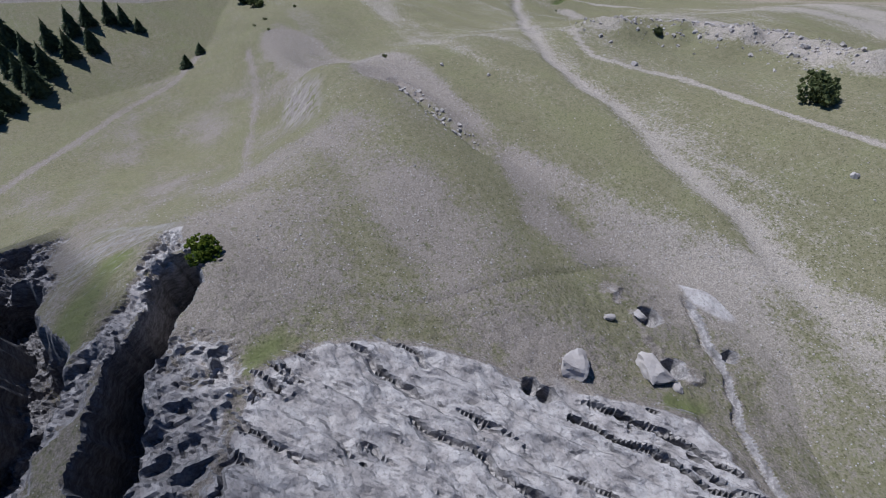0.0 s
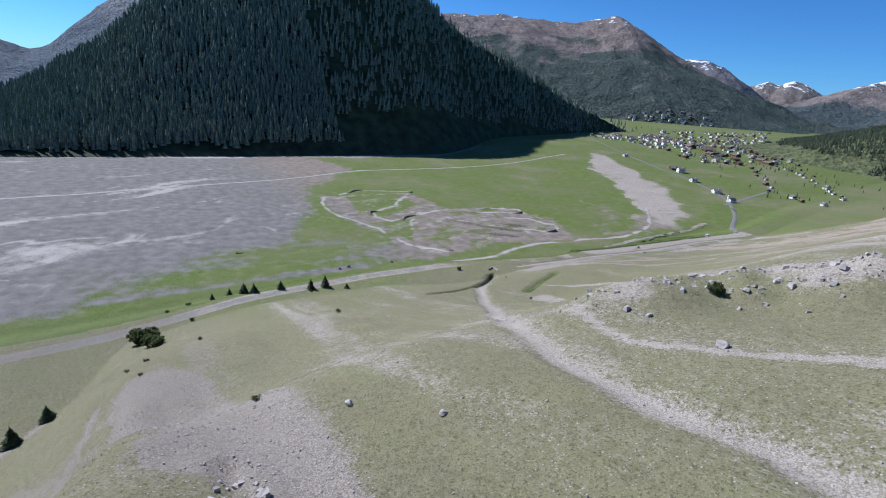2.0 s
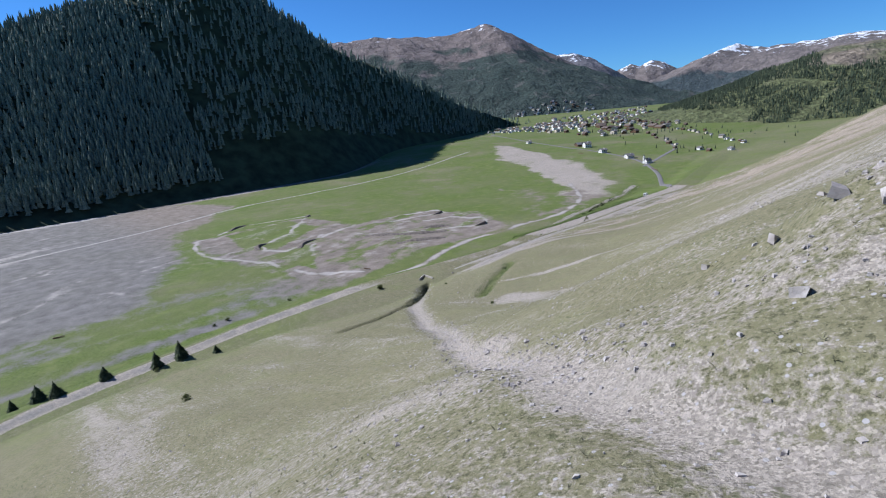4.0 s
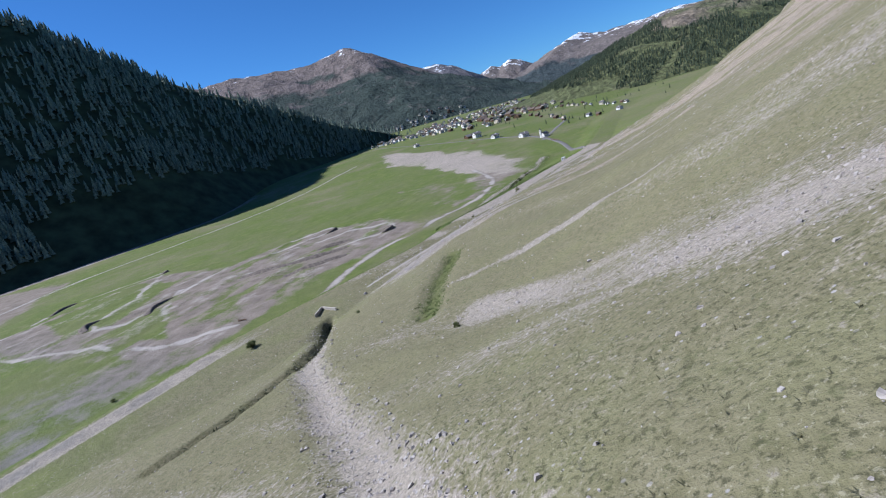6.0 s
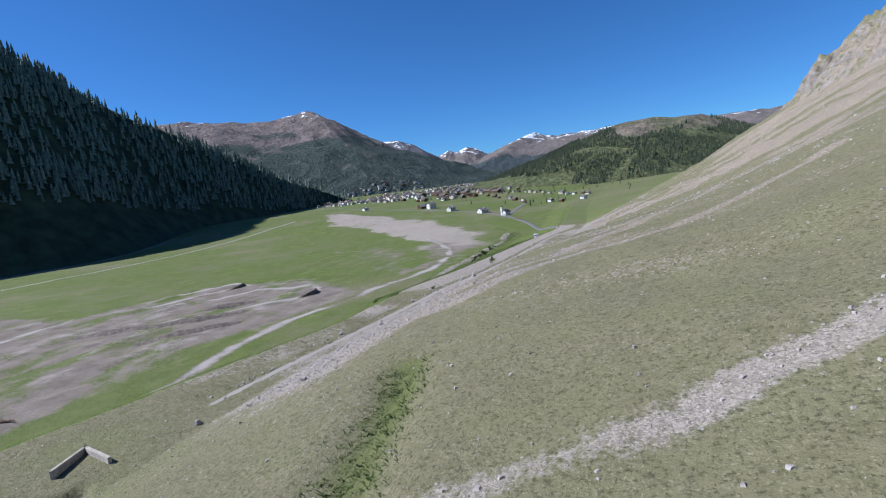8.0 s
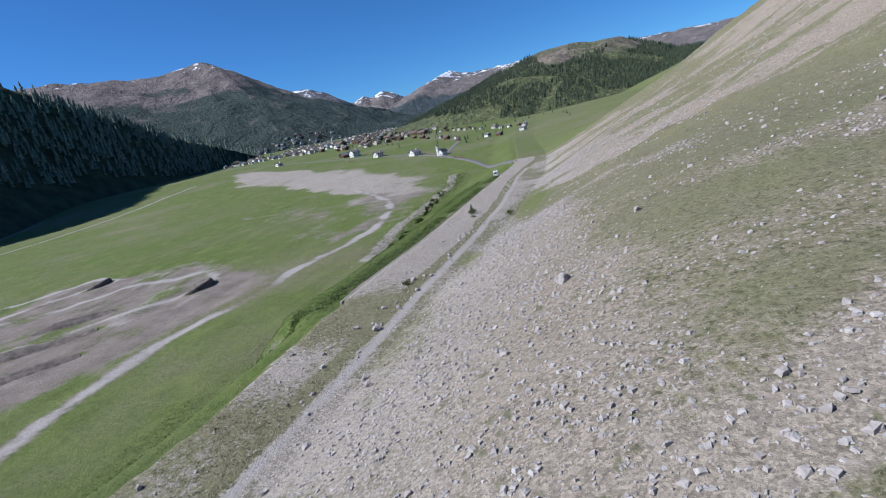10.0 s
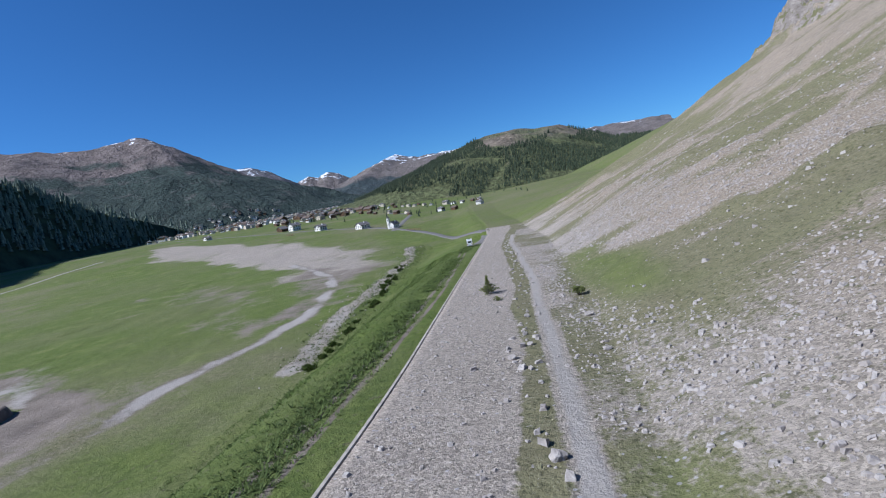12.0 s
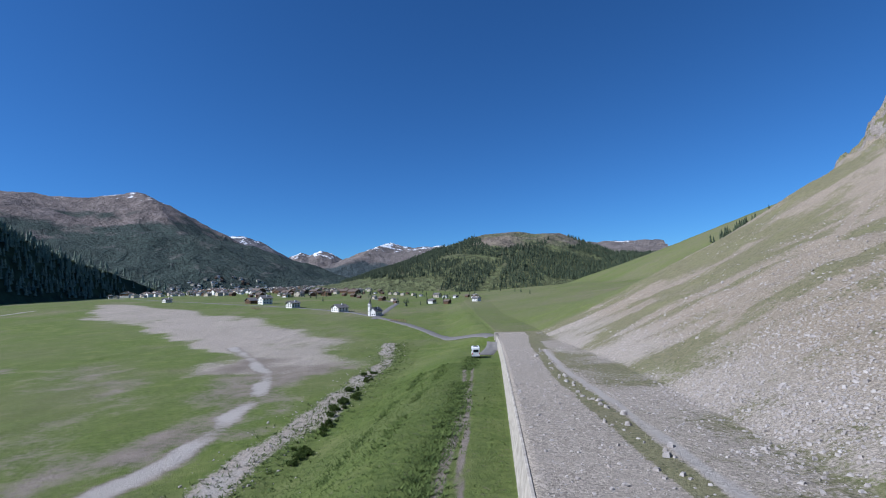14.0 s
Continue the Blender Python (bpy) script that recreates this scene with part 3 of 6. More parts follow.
    lush = np.where(lake, np.maximum(np.minimum(lake_lush, 0.88), bank), np.minimum(lush, 0.88))
    return g, np.clip(lush, 0, 1), np.clip(mud, 0, 1), np.clip(pale, 0, 1)


def axis_steps(lo, hi, step, start, end, grow=1.13):
    """Even steps in the middle, longer and longer ones outside."""
    mid = list(np.arange(lo, hi + 1e-6, step))
    a, s, left = lo, step, []
    while a > start:
        s *= grow
        a -= s
        left.append(max(a, start))
    b, s, right = mid[-1], step, []
    while b < end:
        s *= grow
        b += s
        right.append(min(b, end))
    return np.array(left[::-1] + mid + right)


def grid_mesh(name, X, Y, Z):
    rows, cols = X.shape
    idx = np.arange(rows * cols).reshape(rows, cols)
    f = np.stack([idx[:-1, :-1], idx[:-1, 1:], idx[1:, 1:], idx[1:, :-1]], -1).reshape(-1, 4)
    return quick_mesh(name, np.stack([X, Y, Z], -1).reshape(-1, 3), f, True)


def quick_mesh(name, v, f, soft=False):
    """A mesh from arrays: vertices, and faces of one size."""
    me = bpy.data.meshes.new(name)
    me.vertices.add(len(v))
    me.vertices.foreach_set("co", np.ascontiguousarray(v, np.float32).ravel())
    me.loops.add(f.size)
    me.loops.foreach_set("vertex_index", np.ascontiguousarray(f, np.int32).ravel())
    me.polygons.add(len(f))
    me.polygons.foreach_set("loop_start", np.arange(len(f), dtype=np.int32) * f.shape[1])
    me.polygons.foreach_set("use_smooth", np.full(len(f), soft, bool))
    me.update(calc_edges=True)
    return me


def paint_cover(me, X, Y, more=None):
    c = np.stack(cover(X, Y), -1).astype(np.float32)
    if more is not None:
        c = more(c)
    me.color_attributes.new("cover", "FLOAT_COLOR", "POINT").data.foreach_set("color", c.ravel())


gx = axis_steps(-180, 285, 1.25, -4800, 4800)
gx = np.concatenate([axis_steps(-560, -183, 2.6, -4800, -184), gx[gx >= -181]])
gx = np.concatenate([gx[gx < -22], np.arange(-22, 12, 0.5), gx[gx >= 12.2]])
gx = np.sort(np.concatenate([gx[np.abs(gx + 7.9) > 0.45], [-8.05, -7.7]]))
gy = axis_steps(-420, 215, 1.25, -2500, 4900)
gy = np.concatenate([gy[gy <= 215.5], axis_steps(219, 560, 4.0, 218, 4900)])
GX, GY = np.meshgrid(gx, gy)
# one line of the sheet follows the top of the wall
GX = GX + (curve(GY, *EDGE) + 7.7) * smooth(GY, -75, -58) * (1 - smooth(GY, 170, 190)) * np.exp(-((GX + 7.7) / 14) ** 2)
GZ = height(GX, GY)
ground_me = grid_mesh("ground", GX, GY, GZ)
paint_cover(ground_me, GX, GY)
ground_me.materials.append(M_GROUND)
ground = tagged(new("ground", ground_me), "dry mountain meadow, pale scree and drained lake bed", "ground", kind="structure")

# craggy ledges and ravines at the head of the slope
CS = 0.33
cx_, cy_ = np.meshgrid(np.arange(146, 271.1, CS), np.arange(-394, -281, CS))
crag_in = inside(cx_, cy_, CRAG_AREA, 5.0)
# line, depth, half width at the bottom and at the brim
RAVINES = [([(196.5, -348.2), (199, -350), (203.4, -352.4), (208, -355.7), (214, -358), (221, -360.5), (232, -364), (245, -369)], 12.0, 0.9, 3.1),
           ([(176, -377), (184, -372.5), (192, -370.5), (200, -368.5), (206, -368), (214, -372), (226, -380)], 12.0, 1.4, 4.6),
           ([(150, -381), (160, -379), (170, -378)], 6.0, 1.0, 3.5)]
# shaded hollows between the boulders beside the slab
HOLLOWS = [(227.3, -293.6, 1.5), (235.0, -297.0, 1.3), (236.4, -288.6, 0.8), (229.6, -316.6, 1.0), (231.2, -315.6, 0.9)]
base_z = height(cx_, cy_) + crag_drop(cx_, cy_)


def sawtooth(v, ramp):
    v = v - np.floor(v)
    return np.where(v < ramp, v / ramp, (1 - v) / (1 - ramp))


def ridged(x, y, scale, octaves=4):
    out, amp = 0.0, 1.0
    for k in range(octaves):
        out = out + amp * (1 - np.abs(4 * value_noise(x + 11.3 * k, y + 7.9 * k, scale / 2**k)).clip(0, 1))
        amp *= 0.55
    return out / 2


def crack(v, w):
    return (1 - np.abs(v - np.floor(v) - 0.5) / w).clip(0, 1)


warp = fractal(cx_, cy_, 9, 4, 0.6)
chips = fractal(cx_ * 1.3, cy_, 2.2, 3, 0.6)
strata = -0.57 * cx_ + 0.82 * cy_ + 0.9 * warp + 0.22 * chips
along_ = 0.82 * cx_ + 0.57 * cy_
# thin open joints in the slab, longer and deeper towards its south-eastern part
open_part = smooth(fractal(cx_ + 20, cy_, 18, 2), -0.15, 0.1)
slits = 2.6 * crack(strata / 3.1 + 0.35 * warp, 0.13) * smooth(fractal(along_ * 0.3 + 50, strata, 3.4, 2), 0.02, 0.12) * (0.4 + 0.6 * open_part)
joint = (1 - np.abs(fractal(along_ * 0.22, strata, 2.2, 3, 0.55)) / 0.06).clip(0, 1)
slits = slits + 1.5 * joint * smooth(fractal(along_ * 0.3 + 70, strata * 0.6, 4, 2), -0.05, 0.1) * (0.65 + 0.35 * open_part)
ledges = 1.5 * sawtooth(strata / 4.2, 0.92) * smooth(fractal(along_ * 0.3, strata, 4, 3), -0.2, 0.15) + 0.6 * sawtooth(strata / 1.5 + 0.8 * warp, 0.88) * smooth(fractal(along_ * 0.3, strata, 2.4, 3), -0.15, 0.12)
grit = 0.8 * fractal(along_ * 0.5, strata, 1.5, 3, 0.7)
lumps = 2.6 * ridged(cx_ + 3 * warp, cy_, 11, 5) + 1.9 * ridged(cx_ * 1.4, cy_ + 2 * warp, 3.2, 5) + 0.8 * ridged(cx_, cy_, 1.4, 2) - 2.6
rib = inside(cx_ + 1.2 * warp, cy_ + 1.5 * warp, LEDGE, 1.4)
broken = np.maximum(np.maximum(inside(cx_ + 2 * warp, cy_ + 2 * warp, ROCK_MASS, 1.2), inside(cx_ + 4 * warp, cy_ + 4 * warp, ROCKS_LOW, 2.0)), band(cx_ + 2 * warp, cy_ + 2 * warp, SPINE, 2.3, 1.2))
broken = broken * (1 - rib)
block = band(cx_ + 2 * warp, cy_ + 3 * warp, [(223, -296), (228, -301), (233, -299), (240, -296)], 3.5, 2.0) * smooth(fractal(cx_, cy_, 5, 3), -0.1, 0.1)
ravine = np.zeros_like(cx_)
for pts, deep, narrow, brim in RAVINES:
    wob = segments(cx_ + 3.0 * fractal(cx_, cy_, 7, 4), cy_ + 3.0 * fractal(cy_, cx_, 7, 4), pts)
    wall = 1 - smooth(wob + 0.9 * ridged(cx_, cy_, 2.6, 3) - 0.45, narrow, brim)
    ravine = np.maximum(ravine, deep * wall - 2.2 * wall * ridged(cx_ + 2 * warp, cy_, 3.4, 4))
for hx_, hy_, r_ in HOLLOWS:
    ravine = np.maximum(ravine, 2.6 * (1 - smooth(np.hypot(cx_ - hx_ + warp, (cy_ - hy_) * 0.8 + warp), r_ * 0.5, r_ * 1.3)))
# a narrow seam down the gravel east of the boulders
seam = band(cx_ + 1.2 * warp, cy_ + warp, [(222, -284.5), (229, -287), (238, -291.5), (246, -297.5), (251, -301)], 0.45, 0.4)
rocky = np.clip(rib + broken + 0.8 * block, 0, 1)
cz_ = base_z - 0.3 * (1 - smooth(crag_in, 0.02, 0.3)) + smooth(crag_in, 0.3, 0.6) * (rib * (0.5 + 0.28 * ledges - slits + grit) + broken * (0.4 + lumps) + block * (1.1 * ridged(cx_, cy_, 4, 3) - 0.2) - 0.9 * seam + 0.25 * (1 - rocky) * fractal(cx_, cy_, 1.6, 3)) - ravine * smooth(crag_in, 0.45, 0.85)
crag_me = grid_mesh("crag_ledge", cx_, cy_, cz_)
crag_me.polygons.foreach_set("use_smooth", np.zeros(len(crag_me.polygons), bool))
steep = np.hypot(*np.gradient(cz_, CS))


def crag_cover(c):
    moss = smooth(fractal(cx_, cy_, 7, 3), 0.12, 0.3) * (steep < 0.6)
    rock = np.clip(rocky * (1.15 - 0.8 * moss * broken) + 0.6 * (steep > 1.1) + 0.5 * seam, 0, 1)
    c[..., 0] = np.maximum(c[..., 0], rock)
    turf = band(cx_, cy_, LEDGE[:9], 3.0, 2.0) * (1 - rocky) * smooth(fractal(cx_, cy_, 6, 3), -0.15, 0.1)
    turf = np.maximum(turf, (1 - rocky) * band(cx_, cy_, [(186, -357), (196, -361.5), (206, -364.5)], 2.5, 1.5))
    c[..., 0] = c[..., 0] * (1 - 0.7 * turf)
    c[..., 1] = np.maximum(c[..., 1], 0.55 * turf)
    return c


paint_cover(crag_me, cx_, cy_, crag_cover)
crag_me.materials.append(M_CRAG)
tagged(new("crag_ledge", crag_me), "jagged grey rock ledges split by dark ravines", "rock face", kind="structure")


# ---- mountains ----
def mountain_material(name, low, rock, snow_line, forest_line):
    n = Nodes(name, 0.95)
    z = n.axis(2)
    big, mid, fine = n.noise(0.004, 6), n.noise(0.02, 6, 0.6), n.noise(0.08, 5, 0.65)
    gully = n.noise(0.011, 6, 0.68, stretch=(1, 1, 0.35), distort=0.6)
    c = n.mix(n.step(mid, 0.35, 0.65), tuple(v * 0.75 for v in rock), rock)
    c = n.mix(n.step(gully, 0.44, 0.58), tuple(v * 0.62 for v in rock), c)
    c = n.mix(n.step(fine, 0.5, 0.7), c, tuple(v * 1.2 for v in rock))
    wood = n.mix(n.step(fine, 0.4, 0.62), tuple(v * 0.55 for v in low), low)
    wood = n.mix(n.math("MULTIPLY", n.step(gully, 0.56, 0.66), 0.55), wood, tuple(0.5 * (a + b) for a, b in zip(low, rock)))
    f = n.math("ADD", n.math("DIVIDE", z, forest_line), n.math("MULTIPLY", n.math("SUBTRACT", big, 0.5), 1.6))
    c = n.mix(n.step(f, 0.85, 1.1), wood, c)
    if snow_line:
        s = n.math("ADD", n.math("DIVIDE", z, snow_line), n.math("MULTIPLY", n.math("SUBTRACT", mid, 0.5), 1.3))
        c = n.mix(n.step(s, 1.08, 1.16), c, (0.8, 0.82, 0.86))
    n.bump(n.math("ADD", n.math("ADD", mid, gully), n.math("MULTIPLY", fine, 0.3)), 0.8, 30)
    return n.done(c)


def ridge(name, crest, reach, material, label, rough=0.12, back=0.6, steps=90, rows=40, shape=1.15):
    """A mountain below a crest line: crest of (x, y, z), reach = where its foot lies from the crest."""
    crest = np.array(crest, float)
    s = np.concatenate([[0], np.cumsum(np.hypot(*np.diff(crest[:, :2], axis=0).T))])
    u = np.linspace(0, s[-1], steps)
    cx, cy, cz = (np.interp(u, s, crest[:, k]) for k in range(3))
    v = np.concatenate([np.linspace(-back, 0, rows // 3, endpoint=False), np.linspace(0, 1, rows)])
    U, V = np.meshgrid(np.arange(steps), v)
    fx, fy = reach
    X, Y = cx[U] + fx * V, cy[U] + fy * V
    drop = 1 - np.abs(V) ** shape
    wob = fractal(X, Y, 420, 5, 0.55)
    ends = smooth(U / (steps - 1), 0, 0.03) * smooth(1 - U / (steps - 1), 0, 0.03)
    Z = (cz[U] * drop + wob * cz.max() * rough * smooth(np.abs(V), 0.0, 0.35) * smooth(1 - V, 0, 0.2)) * np.where(V < 0, 1, 1)
    Z = Z + np.abs(fractal(X, Y, 120, 4)) * cz.max() * 0.05 * smooth(1 - V, 0, 0.15)
    Z = np.maximum(Z, -30) - 2 * (1 - ends)
    me = grid_mesh(name, X, Y, Z)
    me.materials.append(material)
    return tagged(new(name, me), label, "mountain", kind="structure")


M_FOREST_FLOOR = plain("forest_floor", (0.045, 0.06, 0.03), 0.95, 0.3, 0.05)
# distant haze is put into these base colours as a lift and blue tint
M_FAR_LEFT = mountain_material("hazed_far_slopes", (0.056, 0.078, 0.066), (0.215, 0.176, 0.160), 690, 430)
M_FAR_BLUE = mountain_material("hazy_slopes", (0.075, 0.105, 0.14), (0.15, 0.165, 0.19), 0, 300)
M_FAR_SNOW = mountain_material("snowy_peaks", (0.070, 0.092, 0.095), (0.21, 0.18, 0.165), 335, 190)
M_HILL = mountain_material("wooded_hill", (0.13, 0.145, 0.065), (0.25, 0.205, 0.155), 0, 150)

HILL_CREST = ([-700, -420, -300, -215, 0, 150, 250, 380, 544, 790, 926, 1150, 1400], [4, 50, 125, 205, 290, 345, 304, 238, 184, 100, 70, 27, 4])


def hill_foot(y):
    return curve(y, [-800, -350, 150, 400, 640, 960, 1400], [-512, -520, -538, -640, -705, -800, -820])


def hill_height(x, y):
    """The shaded forest hill across the lake bed."""
    top = curve(y, *HILL_CREST)
    foot = hill_foot(y)
    t = (foot - x) / (foot + 812)
    near = np.where(t <= 1, smooth(t, -0.35, 1.25) * 1.18 - 0.09, 1 - 0.9 * (t - 1))
    return top * np.clip(near, -0.1, 1.3) + 6 * fractal(x, y, 60, 4) * smooth(t, 0, 0.3)


hx, hy = np.meshgrid(np.linspace(-1500, -500, 130), np.linspace(-700, 1400, 220))
hill_me = grid_mesh("forest_hill", hx, hy, hill_height(hx, hy))
hill_me.materials.append(M_FOREST_FLOOR)
tagged(new("forest_hill", hill_me), "steep hill under dark conifer forest in shade", "hill", kind="structure")

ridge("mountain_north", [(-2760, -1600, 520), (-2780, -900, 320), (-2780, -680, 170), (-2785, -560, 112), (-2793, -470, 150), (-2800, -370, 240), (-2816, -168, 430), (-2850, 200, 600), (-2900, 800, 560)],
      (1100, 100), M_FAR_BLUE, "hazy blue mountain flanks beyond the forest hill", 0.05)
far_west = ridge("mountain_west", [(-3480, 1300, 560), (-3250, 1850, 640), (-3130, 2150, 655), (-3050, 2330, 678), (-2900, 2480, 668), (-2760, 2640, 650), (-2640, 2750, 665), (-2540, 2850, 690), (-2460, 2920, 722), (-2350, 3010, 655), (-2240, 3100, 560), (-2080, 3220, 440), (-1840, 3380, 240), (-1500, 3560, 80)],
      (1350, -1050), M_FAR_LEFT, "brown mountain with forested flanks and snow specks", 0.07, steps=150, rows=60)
# haze is put into the shoulder's base colour too
M_SHOULDER = mountain_material("hazed_shoulder", (0.06, 0.082, 0.105), (0.17, 0.16, 0.17), 440, 300)
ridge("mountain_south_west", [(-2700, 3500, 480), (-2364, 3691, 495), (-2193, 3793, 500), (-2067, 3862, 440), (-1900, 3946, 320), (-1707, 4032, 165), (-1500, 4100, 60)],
      (700, -600), M_SHOULDER, "mountain shoulder with old snow, tinted blue for haze", 0.06, steps=110)
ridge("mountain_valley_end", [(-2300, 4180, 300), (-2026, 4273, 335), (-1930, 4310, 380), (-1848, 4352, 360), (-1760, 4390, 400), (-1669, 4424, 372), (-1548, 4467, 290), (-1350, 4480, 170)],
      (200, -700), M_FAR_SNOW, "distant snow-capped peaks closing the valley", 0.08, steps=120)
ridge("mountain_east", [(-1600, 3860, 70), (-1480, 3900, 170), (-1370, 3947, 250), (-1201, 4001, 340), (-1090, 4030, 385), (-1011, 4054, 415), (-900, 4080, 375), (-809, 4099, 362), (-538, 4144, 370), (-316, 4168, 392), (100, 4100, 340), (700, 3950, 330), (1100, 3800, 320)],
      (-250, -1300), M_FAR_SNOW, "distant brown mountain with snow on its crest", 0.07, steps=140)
wooded = ridge("wooded_hill", [(-520, 1560, 40), (-398, 1430, 62), (-265, 1400, 104), (-183, 1390, 138), (-66, 1385, 168), (15, 1385, 170), (57, 1383, 162), (126, 1380, 160), (190, 1374, 132), (264, 1364, 98), (420, 1330, 90), (700, 1250, 80)],
      (-150, -520), M_HILL, "rounded hill with conifer forest and ski meadows", 0.06, back=0.8, steps=120)


# ---- helpers for things ----
def part(name, bm, material, parent=None, label="", soft=False):
    me = bpy.data.meshes.new(name)
    bm.to_mesh(me)
    bm.free()
    me.materials.append(material)
    if soft:
        me.polygons.foreach_set("use_smooth", np.ones(len(me.polygons), bool))
    ob = new(name, me)
    ob.parent = parent
    if label:
        ob["label"] = label
    return ob


def box(bm, x0, x1, y0, y1, z0, z1, bevel=0.0):
    r = bmesh.ops.create_cube(bm, size=1, matrix=Matrix.Translation(((x0 + x1) / 2, (y0 + y1) / 2, (z0 + z1) / 2)) @ Matrix.Diagonal((x1 - x0, y1 - y0, z1 - z0, 1)))
    if bevel:
        edges = {e for v in r["verts"] for e in v.link_edges}
        bmesh.ops.bevel(bm, geom=list(edges), offset=bevel, segments=2, affect="EDGES", profile=0.5)
    return bm


def boxes(*dims, bevel=0.0):
    bm = bmesh.new()
    for dm in dims:
        box(bm, *dm, bevel=bevel)
    return bm


def tube(bm, a, b, ra, rb, sides=8):
    a, b = Vector(a), Vector(b)
    turn = (b - a).to_track_quat("Z", "Y").to_matrix().to_4x4()
    bmesh.ops.create_cone(bm, cap_ends=True, segments=sides, radius1=ra, radius2=rb, depth=(b - a).length, matrix=Matrix.Translation((a + b) / 2) @ turn)
    return bm


def z_at(x, y):
    x, y = np.array([float(x)]), np.array([float(y)])
    return float((height(x, y) + crag_drop(x, y))[0])


def ribbon(name, pts, half, lift, material, label, category, step=4.0):
    """A road laid on the ground."""
    p = np.array(pts, float)
    s = np.concatenate([[0], np.cumsum(np.hypot(*np.diff(p, axis=0).T))])
    u = np.arange(0, s[-1], step)
    x, y = curve(u, s, p[:, 0]), curve(u, s, p[:, 1])
    tx, ty = np.gradient(x), np.gradient(y)
    n = np.hypot(tx, ty)
    tx, ty = tx / n, ty / n
    off = np.array([-half - 0.5, -half, -half / 3, half / 3, half, half + 0.5])
    drop = np.array([-0.5, 0, 0.04, 0.04, 0, -0.5])
    X, Y = x[:, None] - ty[:, None] * off, y[:, None] + tx[:, None] * off
    Z = height(X, Y)
    Z = np.maximum(Z, Z[:, 2:3]) + lift + drop
    me = grid_mesh(name, X, Y, Z)
    me.flip_normals()
    me.materials.append(material)
    return tagged(new(name, me), label, category, kind="structure")


M_CONCRETE = plain("weathered_concrete", (0.42, 0.375, 0.32), 0.9, 0.2, 1.2)
M_ASPHALT = plain("grey_asphalt", (0.165, 0.155, 0.145), 0.9, 0.12, 0.8)
M_WHITE = plain("white_paint", (0.80, 0.80, 0.79), 0.35, 0.02, 2.0)
M_GLASS = plain("dark_window", (0.02, 0.025, 0.03), 0.12, 0.1, 1.0)
M_RUBBER = plain("black_rubber", (0.02, 0.02, 0.02), 0.8, 0.1, 5.0)
M_STEEL = plain("grey_steel", (0.35, 0.36, 0.37), 0.4, 0.1, 5.0, 0.8)
M_LAMP_RED = plain("red_lamp", (0.45, 0.03, 0.02), 0.3, 0.05, 5.0)
M_WOOD = plain("weathered_wood", (0.17, 0.11, 0.07), 0.85, 0.25, 2.0)


def stone_material():
    n = Nodes("grey_stone", 0.9)
    f, g = n.noise(1.6, 6, 0.65), n.noise(9, 4, 0.7)
    c = n.mix(n.step(f, 0.3, 0.7), (0.30, 0.27, 0.245), (0.48, 0.44, 0.405))
    c = n.mix(n.math("MULTIPLY", n.island(), 0.6), c, (0.30, 0.262, 0.236))
    c = n.mix(n.step(g, 0.62, 0.72), c, (0.14, 0.14, 0.10))
    n.bump(n.math("ADD", f, n.math("MULTIPLY", g, 0.3)), 0.7, 0.2)
    return n.done(c)


M_STONE = stone_material()


def leaf_material(name, dark, light, through_leaf=0.0):
    """Foliage; thin leaves let some light through."""
    n = Nodes(name, 0.75)
    c = n.mix(n.island(), dark, light)
    c = n.mix(n.step(n.noise(0.7, 3), 0.4, 0.7), c, tuple(v * 0.7 for v in dark))
    if through_leaf:
        thin, both = n.t.nodes.new("ShaderNodeBsdfTranslucent"), n.t.nodes.new("ShaderNodeMixShader")
        n.put(thin.inputs["Color"], c)
        both.inputs[0].default_value = through_leaf
        n.t.links.new(n.b.outputs[0], both.inputs[1])
        n.t.links.new(thin.outputs[0], both.inputs[2])
        n.t.links.new(both.outputs[0], n.t.nodes["Material Output"].inputs["Surface"])
    return n.done(c)


M_NEEDLES = leaf_material("spruce_needles", (0.045, 0.065, 0.03), (0.11, 0.135, 0.06), 0.4)
M_LARCH = leaf_material("larch_needles", (0.15, 0.18, 0.06), (0.26, 0.28, 0.11), 0.4)
M_LEAVES = leaf_material("shrub_leaves", (0.085, 0.105, 0.04), (0.18, 0.20, 0.085), 0.4)
M_GORSE = leaf_material("bright_shrub_leaves", (0.09, 0.13, 0.015), (0.2, 0.24, 0.04), 0.4)
M_WILLOW = leaf_material("willow_leaves", (0.05, 0.085, 0.018), (0.13, 0.17, 0.045), 0.4)
M_BARK = plain("bark", (0.09, 0.065, 0.05), 0.95, 0.3, 4.0)

# ---- retaining wall ----
wall = tagged(new("retaining_wall"), "long pale concrete retaining wall beside the gravel terrace", "wall", kind="structure")
wy = -58.0
seg = 0
